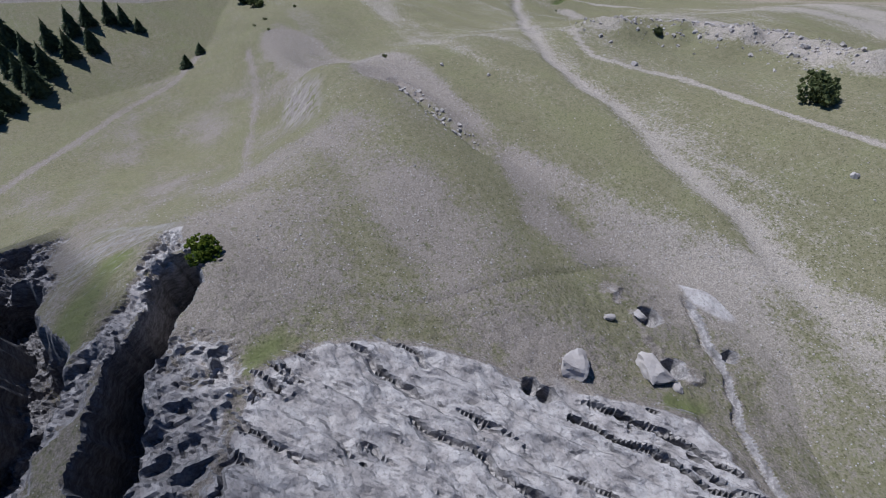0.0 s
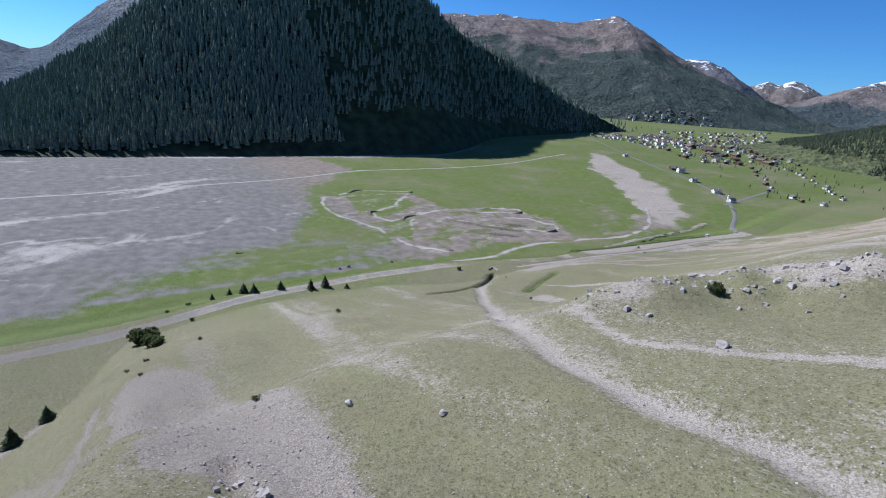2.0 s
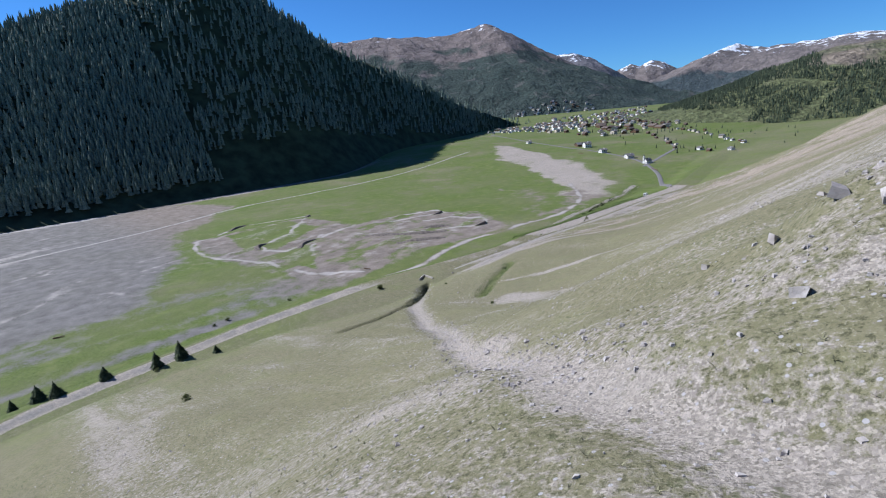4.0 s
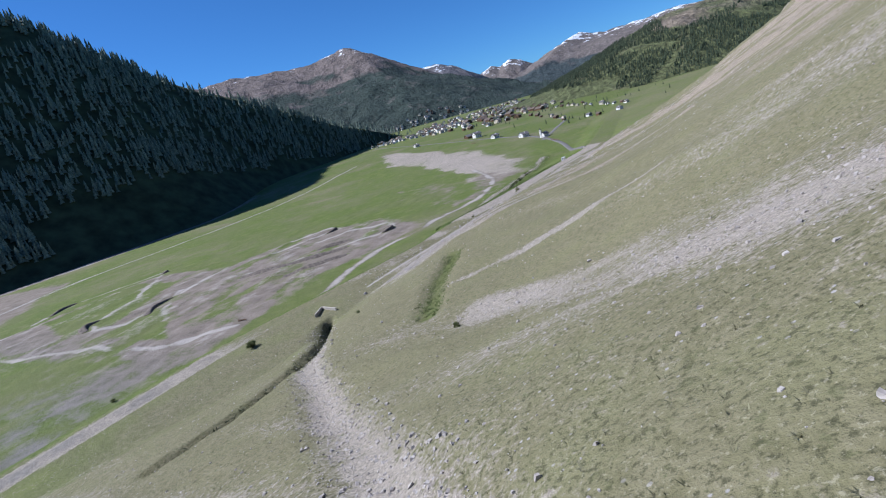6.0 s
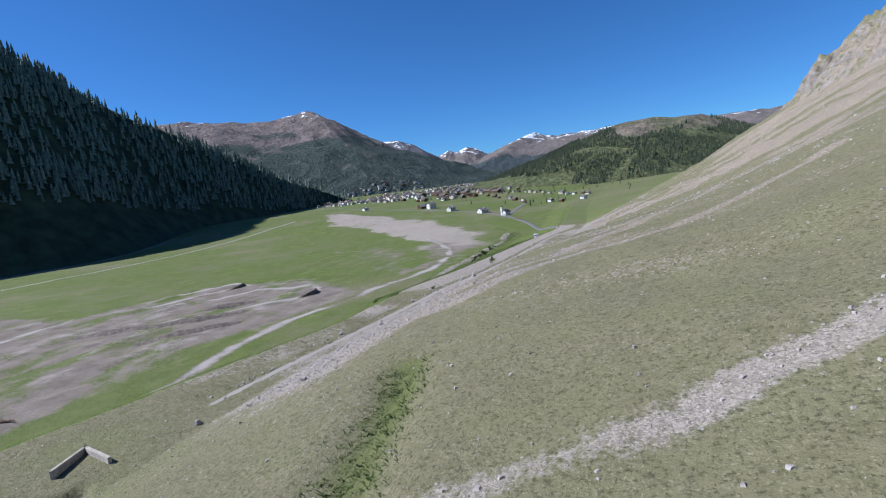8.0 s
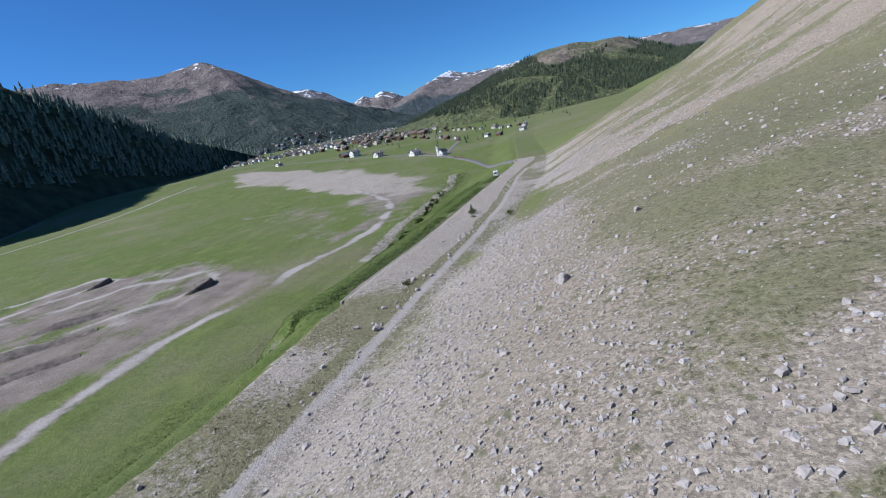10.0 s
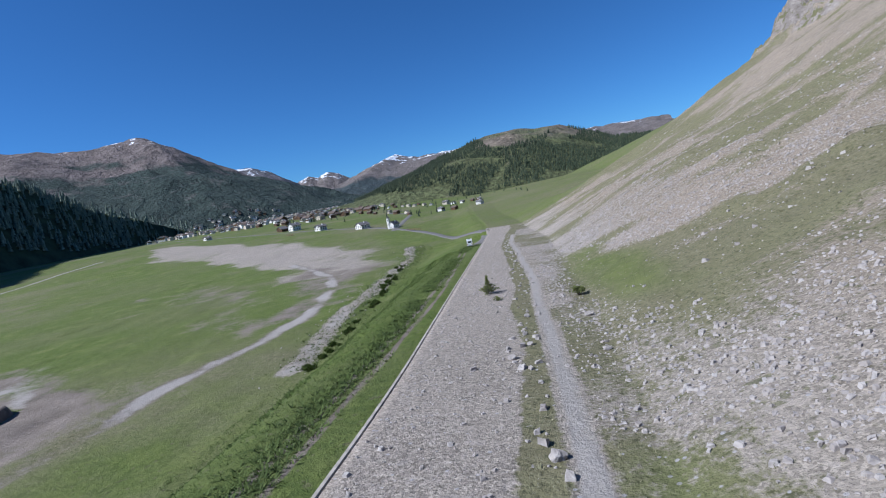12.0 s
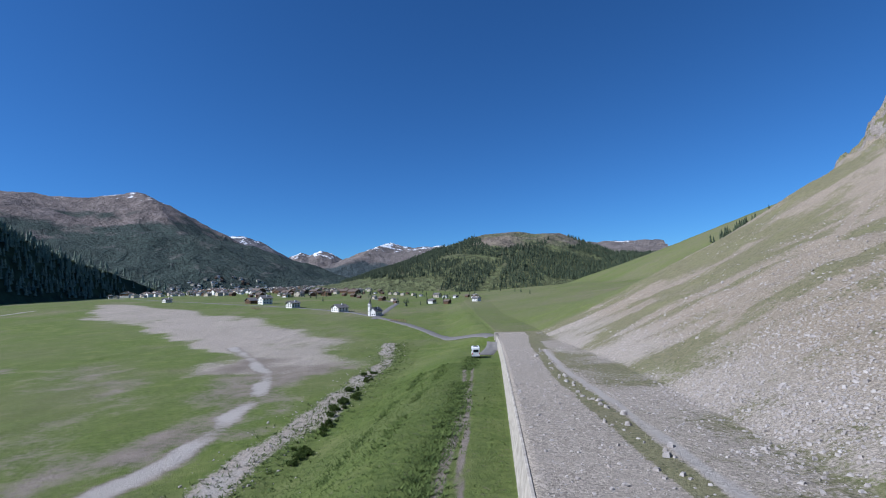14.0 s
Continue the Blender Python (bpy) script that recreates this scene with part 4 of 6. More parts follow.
while wy < 161:
    y1 = min(wy + 7.4, 162)
    bm = bmesh.new()
    rings = []
    for yy in np.linspace(wy + 0.012, y1 - 0.012, 5):
        e, zt = float(curve(yy, *EDGE)), float(curve(yy, *TERRACE))
        top = zt + 0.07
        ring = [(e + 0.05, top - 0.03), (e + 0.02, top), (e - 0.15, top), (e - 0.18, top - 0.03), (e - 0.8, zt - 4.2), (e + 0.05, zt - 4.2)]
        rings.append([bm.verts.new((px, yy, pz)) for px, pz in ring])
    for a, b in zip(rings[:-1], rings[1:]):
        for i in range(6):
            bm.faces.new((a[i], a[(i + 1) % 6], b[(i + 1) % 6], b[i]))
    bm.faces.new(rings[0])
    bm.faces.new(rings[-1][::-1])
    bmesh.ops.recalc_face_normals(bm, faces=bm.faces)
    part("wall_segment", bm, M_CONCRETE, wall)
    wy = y1
# end pier of the wall
ze = float(curve(162.5, *TERRACE))
xe = float(curve(162.5, *EDGE))
part("end_pier", boxes((xe - 0.9, xe + 0.3, 162.1, 163.4, ze - 4, ze + 0.95), bevel=0.05), M_CONCRETE, wall)

# ---- roads ----
ribbon("village_road", VILLAGE_ROAD, 2.0, 0.12, M_ASPHALT, "narrow grey asphalt road towards the village", "road")
M_TRACK = plain("pale_dirt", (0.36, 0.335, 0.30), 0.95, 0.15, 0.4)
ribbon("lake_track", LAKE_ROAD, 1.3, 0.1, M_TRACK, "pale dirt track across the lake bed", "track")
ribbon("side_road", SIDE_ROAD, 2.2, 0.12, M_ASPHALT, "narrow grey lane between meadows", "road")


# ---- camper van ----
def camper_van(x, y, turn):
    top = tagged(new("camper_van"), "white camper van parked on the gravel beside the wall", "van")
    bm = bmesh.new()
    prof = [(-2.7, 0.45), (-2.75, 1.2), (-2.7, 2.55), (-2.5, 2.68), (0.9, 2.68), (1.25, 2.5), (1.75, 1.95), (2.35, 1.35), (2.95, 1.12), (3.05, 0.8), (3.0, 0.45)]
    left = [bm.verts.new((-0.98, py, pz)) for py, pz in prof]
    right = [bm.verts.new((0.98, py, pz)) for py, pz in prof]
    bm.faces.new(left[::-1])
    bm.faces.new(right)
    for i in range(len(prof)):
        j = (i + 1) % len(prof)
        bm.faces.new((left[i], left[j], right[j], right[i]))
    bmesh.ops.recalc_face_normals(bm, faces=bm.faces)
    bmesh.ops.bevel(bm, geom=[e for e in bm.edges if abs(e.verts[0].co.x - e.verts[1].co.x) < 0.01], offset=0.09, segments=2, affect="EDGES")
    part("body", bm, M_WHITE, top)
    part("rear_window", boxes((-0.62, 0.62, -2.79, -2.72, 1.5, 2.15), bevel=0.02), M_GLASS, top, "dark rear window")
    part("side_window", boxes((-1.0, -0.95, -1.9, -0.6, 1.55, 2.1), bevel=0.01), M_GLASS, top)
    part("side_window", boxes((0.95, 1.0, -1.9, -0.6, 1.55, 2.1), bevel=0.01), M_GLASS, top)
    part("side_window", boxes((-1.0, -0.95, 0.5, 1.35, 1.4, 1.95), bevel=0.01), M_GLASS, top)
    part("side_window", boxes((0.95, 1.0, 0.5, 1.35, 1.4, 1.95), bevel=0.01), M_GLASS, top)
    bm = bmesh.new()
    v = [bm.verts.new(c) for c in ((-0.85, 1.36, 2.44), (0.85, 1.36, 2.44), (0.88, 2.31, 1.43), (-0.88, 2.31, 1.43))]
    f = bm.faces.new(v)
    bmesh.ops.solidify(bm, geom=[f], thickness=0.05)
    part("windscreen", bm, M_GLASS, top)
    part("roof_hatch", boxes((-0.35, 0.35, -0.6, 0.1, 2.68, 2.78), bevel=0.03), M_GLASS, top, "dark roof hatch")
    part("roof_box", boxes((-0.6, 0.6, -2.2, -1.2, 2.66, 2.86), bevel=0.05), M_STEEL, top)
    part("bumper", boxes((-0.97, 0.97, -2.86, -2.7, 0.4, 0.62), bevel=0.04), M_STEEL, top)
    part("bumper", boxes((-0.97, 0.97, 2.98, 3.12, 0.4, 0.65), bevel=0.04), M_STEEL, top)
    for sx in (-0.85, 0.85):
        part("tail_lamp", boxes((sx - 0.09, sx + 0.09, -2.80, -2.73, 0.95, 1.35), bevel=0.02), M_LAMP_RED, top, "red tail lamp")
        for wy_ in (-1.75, 1.95):
            tyre = part("wheel", tube(bmesh.new(), (sx - 0.11, wy_, 0.34), (sx + 0.11, wy_, 0.34), 0.34, 0.34, 18), M_RUBBER, top)
            part("rim", tube(bmesh.new(), (sx * 1.0 - 0.125, wy_, 0.34), (sx + 0.125, wy_, 0.34), 0.19, 0.19, 12), M_STEEL, tyre)
    top.matrix_world = pose(x, y, z_at(x, y) + 0.18, 0, 0, turn)
    return top


camper_van(-17.0, 122.5, 6)


# ---- concrete catch basin at the end of the trench ----
def catch_basin():
    top = tagged(new("catch_basin"), "small open concrete basin at the end of a trench", "basin")
    z = z_at(-4.0, -130)
    runs = [((-3.6, -132.6), (-5.6, -128.2)), ((-5.6, -128.2), (0.2, -129.0))]
    for (ax, ay), (bx, by) in runs:
        d = Vector((bx - ax, by - ay, 0)).normalized()
        n = Vector((-d.y, d.x, 0)) * 0.2
        bm = bmesh.new()
        a, b = Vector((ax, ay, 0)) - d * 0.2, Vector((bx, by, 0)) + d * 0.2
        lo = [bm.verts.new((p + s).to_tuple()[:2] + (z - 1.6,)) for p, s in ((a, -n), (b, -n), (b, n), (a, n))]
        hi = [bm.verts.new(v.co + Vector((0, 0, 2.4))) for v in lo]
        bm.faces.new(lo[::-1])
        bm.faces.new(hi)
        for i in range(4):
            bm.faces.new((lo[i], lo[(i + 1) % 4], hi[(i + 1) % 4], hi[i]))
        bmesh.ops.bevel(bm, geom=list(bm.edges), offset=0.03, segments=1, affect="EDGES")
        part("basin_wall", bm, M_CONCRETE, top)
    part("basin_floor", boxes((-4.6, -1.6, -131.2, -129.2, z - 0.5, z - 0.1)), M_CONCRETE, top)
    return top


catch_basin()


# ---- boulders ----
def boulder_mesh(seed, flat=0.7):
    rnd = random.Random(seed)
    bm = bmesh.new()
    bmesh.ops.create_icosphere(bm, subdivisions=3, radius=0.5)
    cuts = [Vector((rnd.gauss(0, 1), rnd.gauss(0, 1), rnd.gauss(0, 1))).normalized() for _ in range(14)]
    for v in bm.verts:
        for c in cuts:
            d = v.co.dot(c)
            if d > 0.31:
                v.co -= c * (d - 0.31)
        v.co *= 1 + 0.2 * noise.noise(v.co * 3 + Vector((seed, 0, 0))) + 0.09 * noise.noise(v.co * 9)
        v.co.z *= flat
    me = bpy.data.meshes.new("boulder")
    bm.to_mesh(me)
    bm.free()
    me.materials.append(M_STONE)
    return me


BOULDERS = [boulder_mesh(k, 0.6 + 0.08 * (k % 4)) for k in range(7)]
rock_spots = [(3, -27, 0.8), (0.6, -28.5, 0.7), (4, -15, 0.7), (9, -17, 0.8), (9, -27, 0.7), (4, -13, 0.5), (3.4, -18, 0.6), (3.8, -21, 0.6), (2.6, -24.5, 0.6), (4.6, -66.5, 1.1), (2, -66, 0.7), (5.3, -56, 0.9),
              (5.1, -40.5, 0.9), (3, -61, 0.8), (14, -94, 1.2), (-3, -88, 0.7), (2, -89, 0.9), (7.6, -76, 0.9), (1, -92, 0.6), (7, -84, 0.8), (0, -95, 0.6), (3.6, -65.2, 0.7), (1, -70, 0.6), (104.3, -217.3, 1.2),
              (113, -221, 0.8), (87, -216, 0.8), (167.5, -239, 2.4), (156, -274.5, 1.4), (145, -281, 1.5), (176, -296, 1.8), (171, -297.5, 1.2), (164, -298, 1.0), (234, -301, 5.6),
              (229, -310.5, 5.2), (236.8, -299.6, 1.9), (226.6, -295.6, 2.6), (225, -300, 2.0), (223, -251, 1.8), (20, -150, 0.9), (-3, -12, 0.5), (-3, 8, 0.5), (1.7, 18, 0.8), (15, -48, 0.8), (12, -60, 0.8), (23.8, -77.4, 1.3), (1.8, -66, 0.6), (1, -48.1, 0.6), (1.1, -71.3, 0.7), (3.8, -77.8, 0.6), (-2.5, -71.1, 0.7), (21.2, -85, 0.8), (3.6, -120.6, 1.3), (18.7, -117.4, 0.9), (66, -157.2, 0.8), (74.5, -151.1, 0.9), (72.2, -170.3, 0.6), (34.4, -149.9, 0.8),
              (1.5, -47.8, 0.7), (3.4, -51.8, 0.9), (5.4, -50.6, 0.7), (3.8, -46.5, 0.6), (8.1, -18.5, 0.6), (11.1, -18.1, 0.6), (4.2, -24, 0.6), (6.5, 11.7, 0.6), (5.6, 7.9, 0.6), (6.3, 18.9, 0.7), (3.1, 2.0, 0.6), (-1.6, 23.8, 0.5), (14.4, 19.9, 0.6), (-35.9, 29, 1.0), (29.3, -67.3, 1.0), (9, -78, 0.8)]
for k, (rx, ry, size) in enumerate(rock_spots):
    ob = new("boulder", BOULDERS[k % 7])
    ob.matrix_world = pose(rx, ry, z_at(rx, ry) + size * 0.12, 0, 0, 57 * k) @ Matrix.Diagonal((size, size * (0.7 + 0.05 * (k % 5)), size, 1))
    big = "large" if size > 1.8 else "angular"
    tagged(ob, f"{big} pale grey boulder lying on stony ground", "boulder", "boulders on the slope")


# ---- earth banks of the old racing track on the lake bed ----
M_SOIL = plain("dark_soil", (0.15, 0.125, 0.105), 0.95, 0.25, 0.7)


def earth_bank(pts, tall):
    """A low curved bank, gentle on one side and cut steep on the other."""
    p = np.array(pts, float)
    s = np.concatenate([[0], np.cumsum(np.hypot(*np.diff(p, axis=0).T))])
    u = np.linspace(0, s[-1], 14)
    x, y = curve(u, s, p[:, 0]), curve(u, s, p[:, 1])
    tx, ty = np.gradient(x), np.gradient(y)
    n = np.hypot(tx, ty)
    off = np.array([-4.0, -2.2, -0.9, 0.0, 0.35, 0.7, 1.2])
    rise = np.array([-0.3, 0.45, 0.9, 1.0, 0.7, 0.05, -0.3])
    end = np.sin(np.linspace(0.12, 3.02, 14)) ** 0.7
    X, Y = x[:, None] - (ty / n)[:, None] * off, y[:, None] + (tx / n)[:, None] * off
    Z = height(X, Y) + np.where(rise > 0, rise * tall * end[:, None], rise) + 0.12 * fractal(X, Y, 1.5, 3)
    me = grid_mesh("earth_bank", X, Y, Z)
    me.flip_normals()
    me.materials.append(M_SOIL)
    return tagged(new("earth_bank", me), "low dark earth bank beside a dirt track", "earth bank", "earth banks on the lake bed")


for k, b in enumerate(BERMS):
    earth_bank(b, 1.7 if k < 2 else 1.2)


# ---- trees and shrubs ----
def conifer(seed, tall, wide, needles, tiers=15, fine=1.0):
    rnd = random.Random(seed)
    bm = bmesh.new()
    tube(bm, (0, 0, -0.3), (0.03 * tall * rnd.uniform(-1, 1), 0, tall * 0.97), tall * 0.022 + 0.03, 0.01, 7)
    for k in range(10):
        a, h = rnd.uniform(0, 6.3), tall * rnd.uniform(0.12, 0.7)
        r = wide * (1 - h / tall) * 0.7
        tube(bm, (0, 0, h), (math.cos(a) * r, math.sin(a) * r, h + 0.02 * tall), 0.035, 0.008, 4)
    crown = bmesh.new()
    for k in range(tiers):
        f = k / (tiers - 1)
        h = tall * (0.1 + 0.86 * f)
        n = max(4, int((13 * (1 - f) + 4) * fine))
        for i in range(n):
            a = 6.283 * (i + rnd.random()) / n
            r = wide * ((1 - f) ** 0.85 + 0.06) * rnd.uniform(0.6, 1.12)
            droop = r * rnd.uniform(0.1, 0.4)
            c, s = math.cos(a), math.sin(a)
            w = (r * rnd.uniform(0.2, 0.34) + 0.05) / fine
            zz = h + rnd.uniform(-0.04, 0.04) * tall
            for lay in range(2):
                up = 0.05 * tall * lay
                p = [(c * r * 0.05, s * r * 0.05, zz + 0.04 * tall + up), (c * r * 0.55 - s * w, s * r * 0.55 + c * w, zz - droop * 0.35 + up * 0.6),
                     (c * r * (1 - 0.2 * lay), s * r * (1 - 0.2 * lay), zz - droop + up), (c * r * 0.55 + s * w, s * r * 0.55 - c * w, zz - droop * 0.35 + up * 0.6)]
                v = [crown.verts.new(q) for q in p]
                mid = crown.verts.new((c * r * 0.5, s * r * 0.5, zz + 0.05 * r + up))
                for q in range(4):
                    crown.faces.new((v[q], v[(q + 1) % 4], mid))
    return bm, crown


def plant_conifer(seed, x, y, tall, wide, needles, label, sink=0.0, tiers=15, fine=1.0):
    top = tagged(new("conifer"), label, "tree", "trees by the slope")
    trunk, crown = conifer(seed, tall, wide, needles, tiers, fine)
    part("trunk", trunk, M_BARK, top)
    part("crown", crown, needles, top)
    top.matrix_world = pose(x, y, z_at(x, y) - sink, 0, 0, seed * 40)
    return top


def young_larch(x, y, tall, wide, lean, label):
    """A small sparse larch: a broad low skirt of twigs and a slender leader, with needles in fine tufts."""
    rnd = random.Random(71)
    top = tagged(new("young_larch"), label, "tree", "trees by the slope")
    trunk, twigs, needles = bmesh.new(), bmesh.new(), bmesh.new()
    tip = Vector((lean * tall, 0.1 * tall, tall))
    tube(trunk, (0, 0, -0.2), tip, 0.05, 0.008, 6)
    for k in range(64):
        f = (k + rnd.random()) / 64
        reach = wide * (1.0 - 0.55 * f / 0.35) if f < 0.35 else wide * 0.42 * (1.06 - f)
        reach *= rnd.uniform(0.7, 1.1)
        a = k * 2.4 + rnd.uniform(-0.4, 0.4)
        base = tip * (0.05 + 0.93 * f)
        end = base + Vector((math.cos(a) * reach, math.sin(a) * reach, reach * rnd.uniform(0.1, 0.45)))
        tube(twigs, base, end, 0.014, 0.004, 4)
        for q in range(max(8, int(40 * reach))):
            p = base.lerp(end, rnd.uniform(0.2, 1.03)) + Vector((rnd.gauss(0, 0.05), rnd.gauss(0, 0.05), rnd.gauss(0, 0.04)))
            for _ in range(3):
                d = Vector((rnd.gauss(0, 1), rnd.gauss(0, 1), rnd.gauss(0.5, 0.8))).normalized() * rnd.uniform(0.07, 0.15)
                w = d.orthogonal().normalized() * 0.036
                needles.faces.new([needles.verts.new(p - w), needles.verts.new(p + w), needles.verts.new(p + d)])
    part("trunk", trunk, M_BARK, top)
    part("twigs", twigs, M_BARK, top)
    part("needles", needles, M_LARCH, top)
    top.matrix_world = pose(x, y, z_at(x, y))
    return top


def shrub(seed, x, y, wide, tall, leaves, label, clumps=420):
    rnd = random.Random(seed)
    top = tagged(new("shrub"), label, "shrub", "shrubs by the slope")
    stems = bmesh.new()
    for k in range(9):
        a = rnd.uniform(0, 6.3)
        r = wide * 0.4 * rnd.random()
        tube(stems, (0, 0, -0.2), (math.cos(a) * r, math.sin(a) * r, tall * rnd.uniform(0.4, 0.8)), 0.05, 0.012, 5)
    bm = bmesh.new()
    lobes = [(rnd.uniform(-0.32, 0.32) * wide, rnd.uniform(-0.32, 0.32) * wide, tall * rnd.uniform(0.3, 0.65), rnd.uniform(0.2, 0.34) * wide) for _ in range(9)]
    for k in range(clumps):
        lx, ly, lz, lr = lobes[k % len(lobes)]
        d = Vector((rnd.gauss(0, 1), rnd.gauss(0, 1), rnd.gauss(0, 1))).normalized() * lr * rnd.uniform(0.55, 1.05)
        p = Vector((lx + d.x, ly + d.y, max(0.05, lz + d.z * 0.8)))
        s = 0.055 * wide * rnd.uniform(0.6, 1.4)
        t = Matrix.Rotation(rnd.uniform(0, 6.3), 3, "Z") @ Matrix.Rotation(rnd.uniform(0, 3), 3, "X")
        v = [bm.verts.new(p + t @ Vector(q) * s) for q in ((-1, -0.6, 0), (1, -0.6, 0), (0.8, 0.8, 0.4), (-0.8, 0.8, -0.3))]
        bm.faces.new(v)
        w = [bm.verts.new(p + t @ Vector(q) * s) for q in ((0, -0.8, -0.8), (0.2, 0.8, -0.7), (0, 0.7, 0.9), (0.2, -0.7, 0.9))]
        bm.faces.new(w)
    part("stems", stems, M_BARK, top)
    part("foliage", bm, leaves, top)
    top.matrix_world = pose(x, y, z_at(x, y), 0, 0, seed * 33)
    return top


dark_tree = "dark green conifer on dry grassy ground"
for k, (tx, ty, tall, wide) in enumerate([(-25, -227, 5.2, 1.9), (-24.5, -220, 6.0, 2.2), (-18.5, -211, 2.6, 1.2), (-31, -240, 4.2, 1.9), (-33, -252, 4.8, 2.1), (-36, -256, 5.0, 2.2), (-38, -262, 3.6, 1.3), (-36, -270, 3.0, 1.1),
                                           (40, -333, 6.0, 2.4), (31, -326, 5.0, 2.2), (25, -385, 13, 3.8), (24, -372, 12, 3.4), (50, -393, 14, 4.0), (21, -364, 11, 3.2), (12, -391, 13, 3.6), (33, -380, 13, 3.8), (38, -388, 12, 3.6),
                                           (44, -384, 14, 4.0), (16, -378, 12, 3.6), (2, -364, 11, 3.2), (1, -356, 10, 3.0), (4, -351, 9, 2.8), (30, -391, 14, 4.0), (58, -398, 14, 4.0), (66, -402, 15, 4.2), (8, -370, 12, 3.4), (42, -397, 13, 3.8), (10, -346, 6, 2.4), (52, -405, 14, 4)]):
    plant_conifer(k + 1, tx, ty, tall, wide * 1.25, M_NEEDLES, dark_tree)
young_larch(-0.5, -0.6, 2.2, 1.5, -0.03, "small young larch growing out of gravel")
shrub(3, 2, -299, 9.5, 4.6, M_LEAVES, "large dark shrub at the foot of a scree chute", 700)
shrub(4, 10, -296, 7.0, 3.8, M_LEAVES, "dark shrub beside a larger one")
shrub(5, 156.5, -220, 2.6, 1.9, M_LEAVES, "dark low shrub among outcrop rocks")
shrub(6, 204, -231, 8.0, 5.0, M_LEAVES, "dark shrub on a rocky slope", 520)
shrub(7, -12.2, -146.8, 2.4, 2.0, M_LEAVES, "round green shrub beside the gravel road")
shrub(8, 9.2, -7.8, 1.5, 1.2, M_LARCH, "small sparse shrub on lawn beside the path", 200)
shrub(9, 0.9, -5.4, 1.0, 0.6, M_LARCH, "tiny low shrub on gravel", 120)
shrub(10, 196.5, -345.5, 4.4, 1.5, M_GORSE, "bright green low shrub at a ravine edge", 500)
for k, (sx, sy, sw) in enumerate([(-31, -289, 2.0), (-35, -280, 2.4), (-17, -281, 1.6), (-40, -262, 2.2), (43, -305, 1.6), (53, -302, 1.4), (-22, -228, 1.8), (-66, -195, 1.8), (-67, -189, 2.2), (-66, -160, 1.6), (57.5, -159.9, 1.3), (16.2, -137.3, 1.0), (23.7, -232.5, 2.4), (-17, -280.7, 2.2), (25.9, -283.2, 1.8), (127.3, -288.2, 1.6), (3.0, -53.5, 1.2), (40, -300, 1.8)]):
    shrub(20 + k, sx, sy, sw, sw * 0.55, M_LEAVES, "small dark shrub in rough grass", 130)

# willow bushes in a broken row beside the dry creek
willows = [shrub(60 + k, -40.5 + 2 * k, 90 - 14 * k, 1.9, 1.3, M_WILLOW, "bushy green willow along a dry stony strip", 190) for k in range(3)]
rnd = random.Random(17)
hp = np.array(HEDGE, float)
for k in range(58):
    f = rnd.uniform(0, 4.999)
    q = hp[int(f)] * (1 - f % 1) + hp[int(f) + 1] * (f % 1)
    bx, by, size = q[0] + rnd.gauss(0, 0.8), q[1] + rnd.uniform(-3, 3), rnd.uniform(0.35, 1.0)
    copy_thing(willows[k % 3], pose(bx, by, z_at(bx, by), 0, 0, rnd.uniform(0, 360)) @ Matrix.Diagonal((size, size, size, 1)))


def driftwood(x, y, long, turn):
    """A dead stump with a few broken limbs, stranded on the lake bed."""
    rnd = random.Random(int(long * 10))
    top = tagged(new("driftwood"), "dark dead stump stranded on the bare lake bed", "driftwood")
    part("log", tube(bmesh.new(), (-long / 2, 0, 0.25), (long / 2, 0.2, 0.35), 0.32, 0.16, 9), M_WOOD, top)
    for k in range(5):
        a, b = rnd.uniform(-0.45, 0.4) * long, rnd.uniform(0, 6.28)
        part("limb", tube(bmesh.new(), (a, 0, 0.3), (a + 0.9 * math.cos(b), 0.9 * math.sin(b), 0.5 + rnd.uniform(0.2, 0.9)), 0.1, 0.03, 6), M_WOOD, top)
    top.matrix_world = pose(x, y, z_at(x, y), 0, 0, turn)
    return top


driftwood(-72.8, -109.5, 3.4, 20)
driftwood(-112, -242, 4.2, 65)


# ---- village ----
M_PLASTER = plain("white_plaster", (0.74, 0.72, 0.68), 0.85, 0.06, 0.5)
M_CREAM = plain("cream_plaster", (0.62, 0.55, 0.44), 0.85, 0.08, 0.5)
M_LOGS = plain("dark_timber", (0.14, 0.085, 0.05), 0.85, 0.25, 1.0)
M_ROOF = plain("grey_stone_roof", (0.16, 0.15, 0.15), 0.8, 0.2, 0.8)
M_ROOF_BROWN = plain("brown_roof", (0.15, 0.115, 0.095), 0.8, 0.2, 0.8)


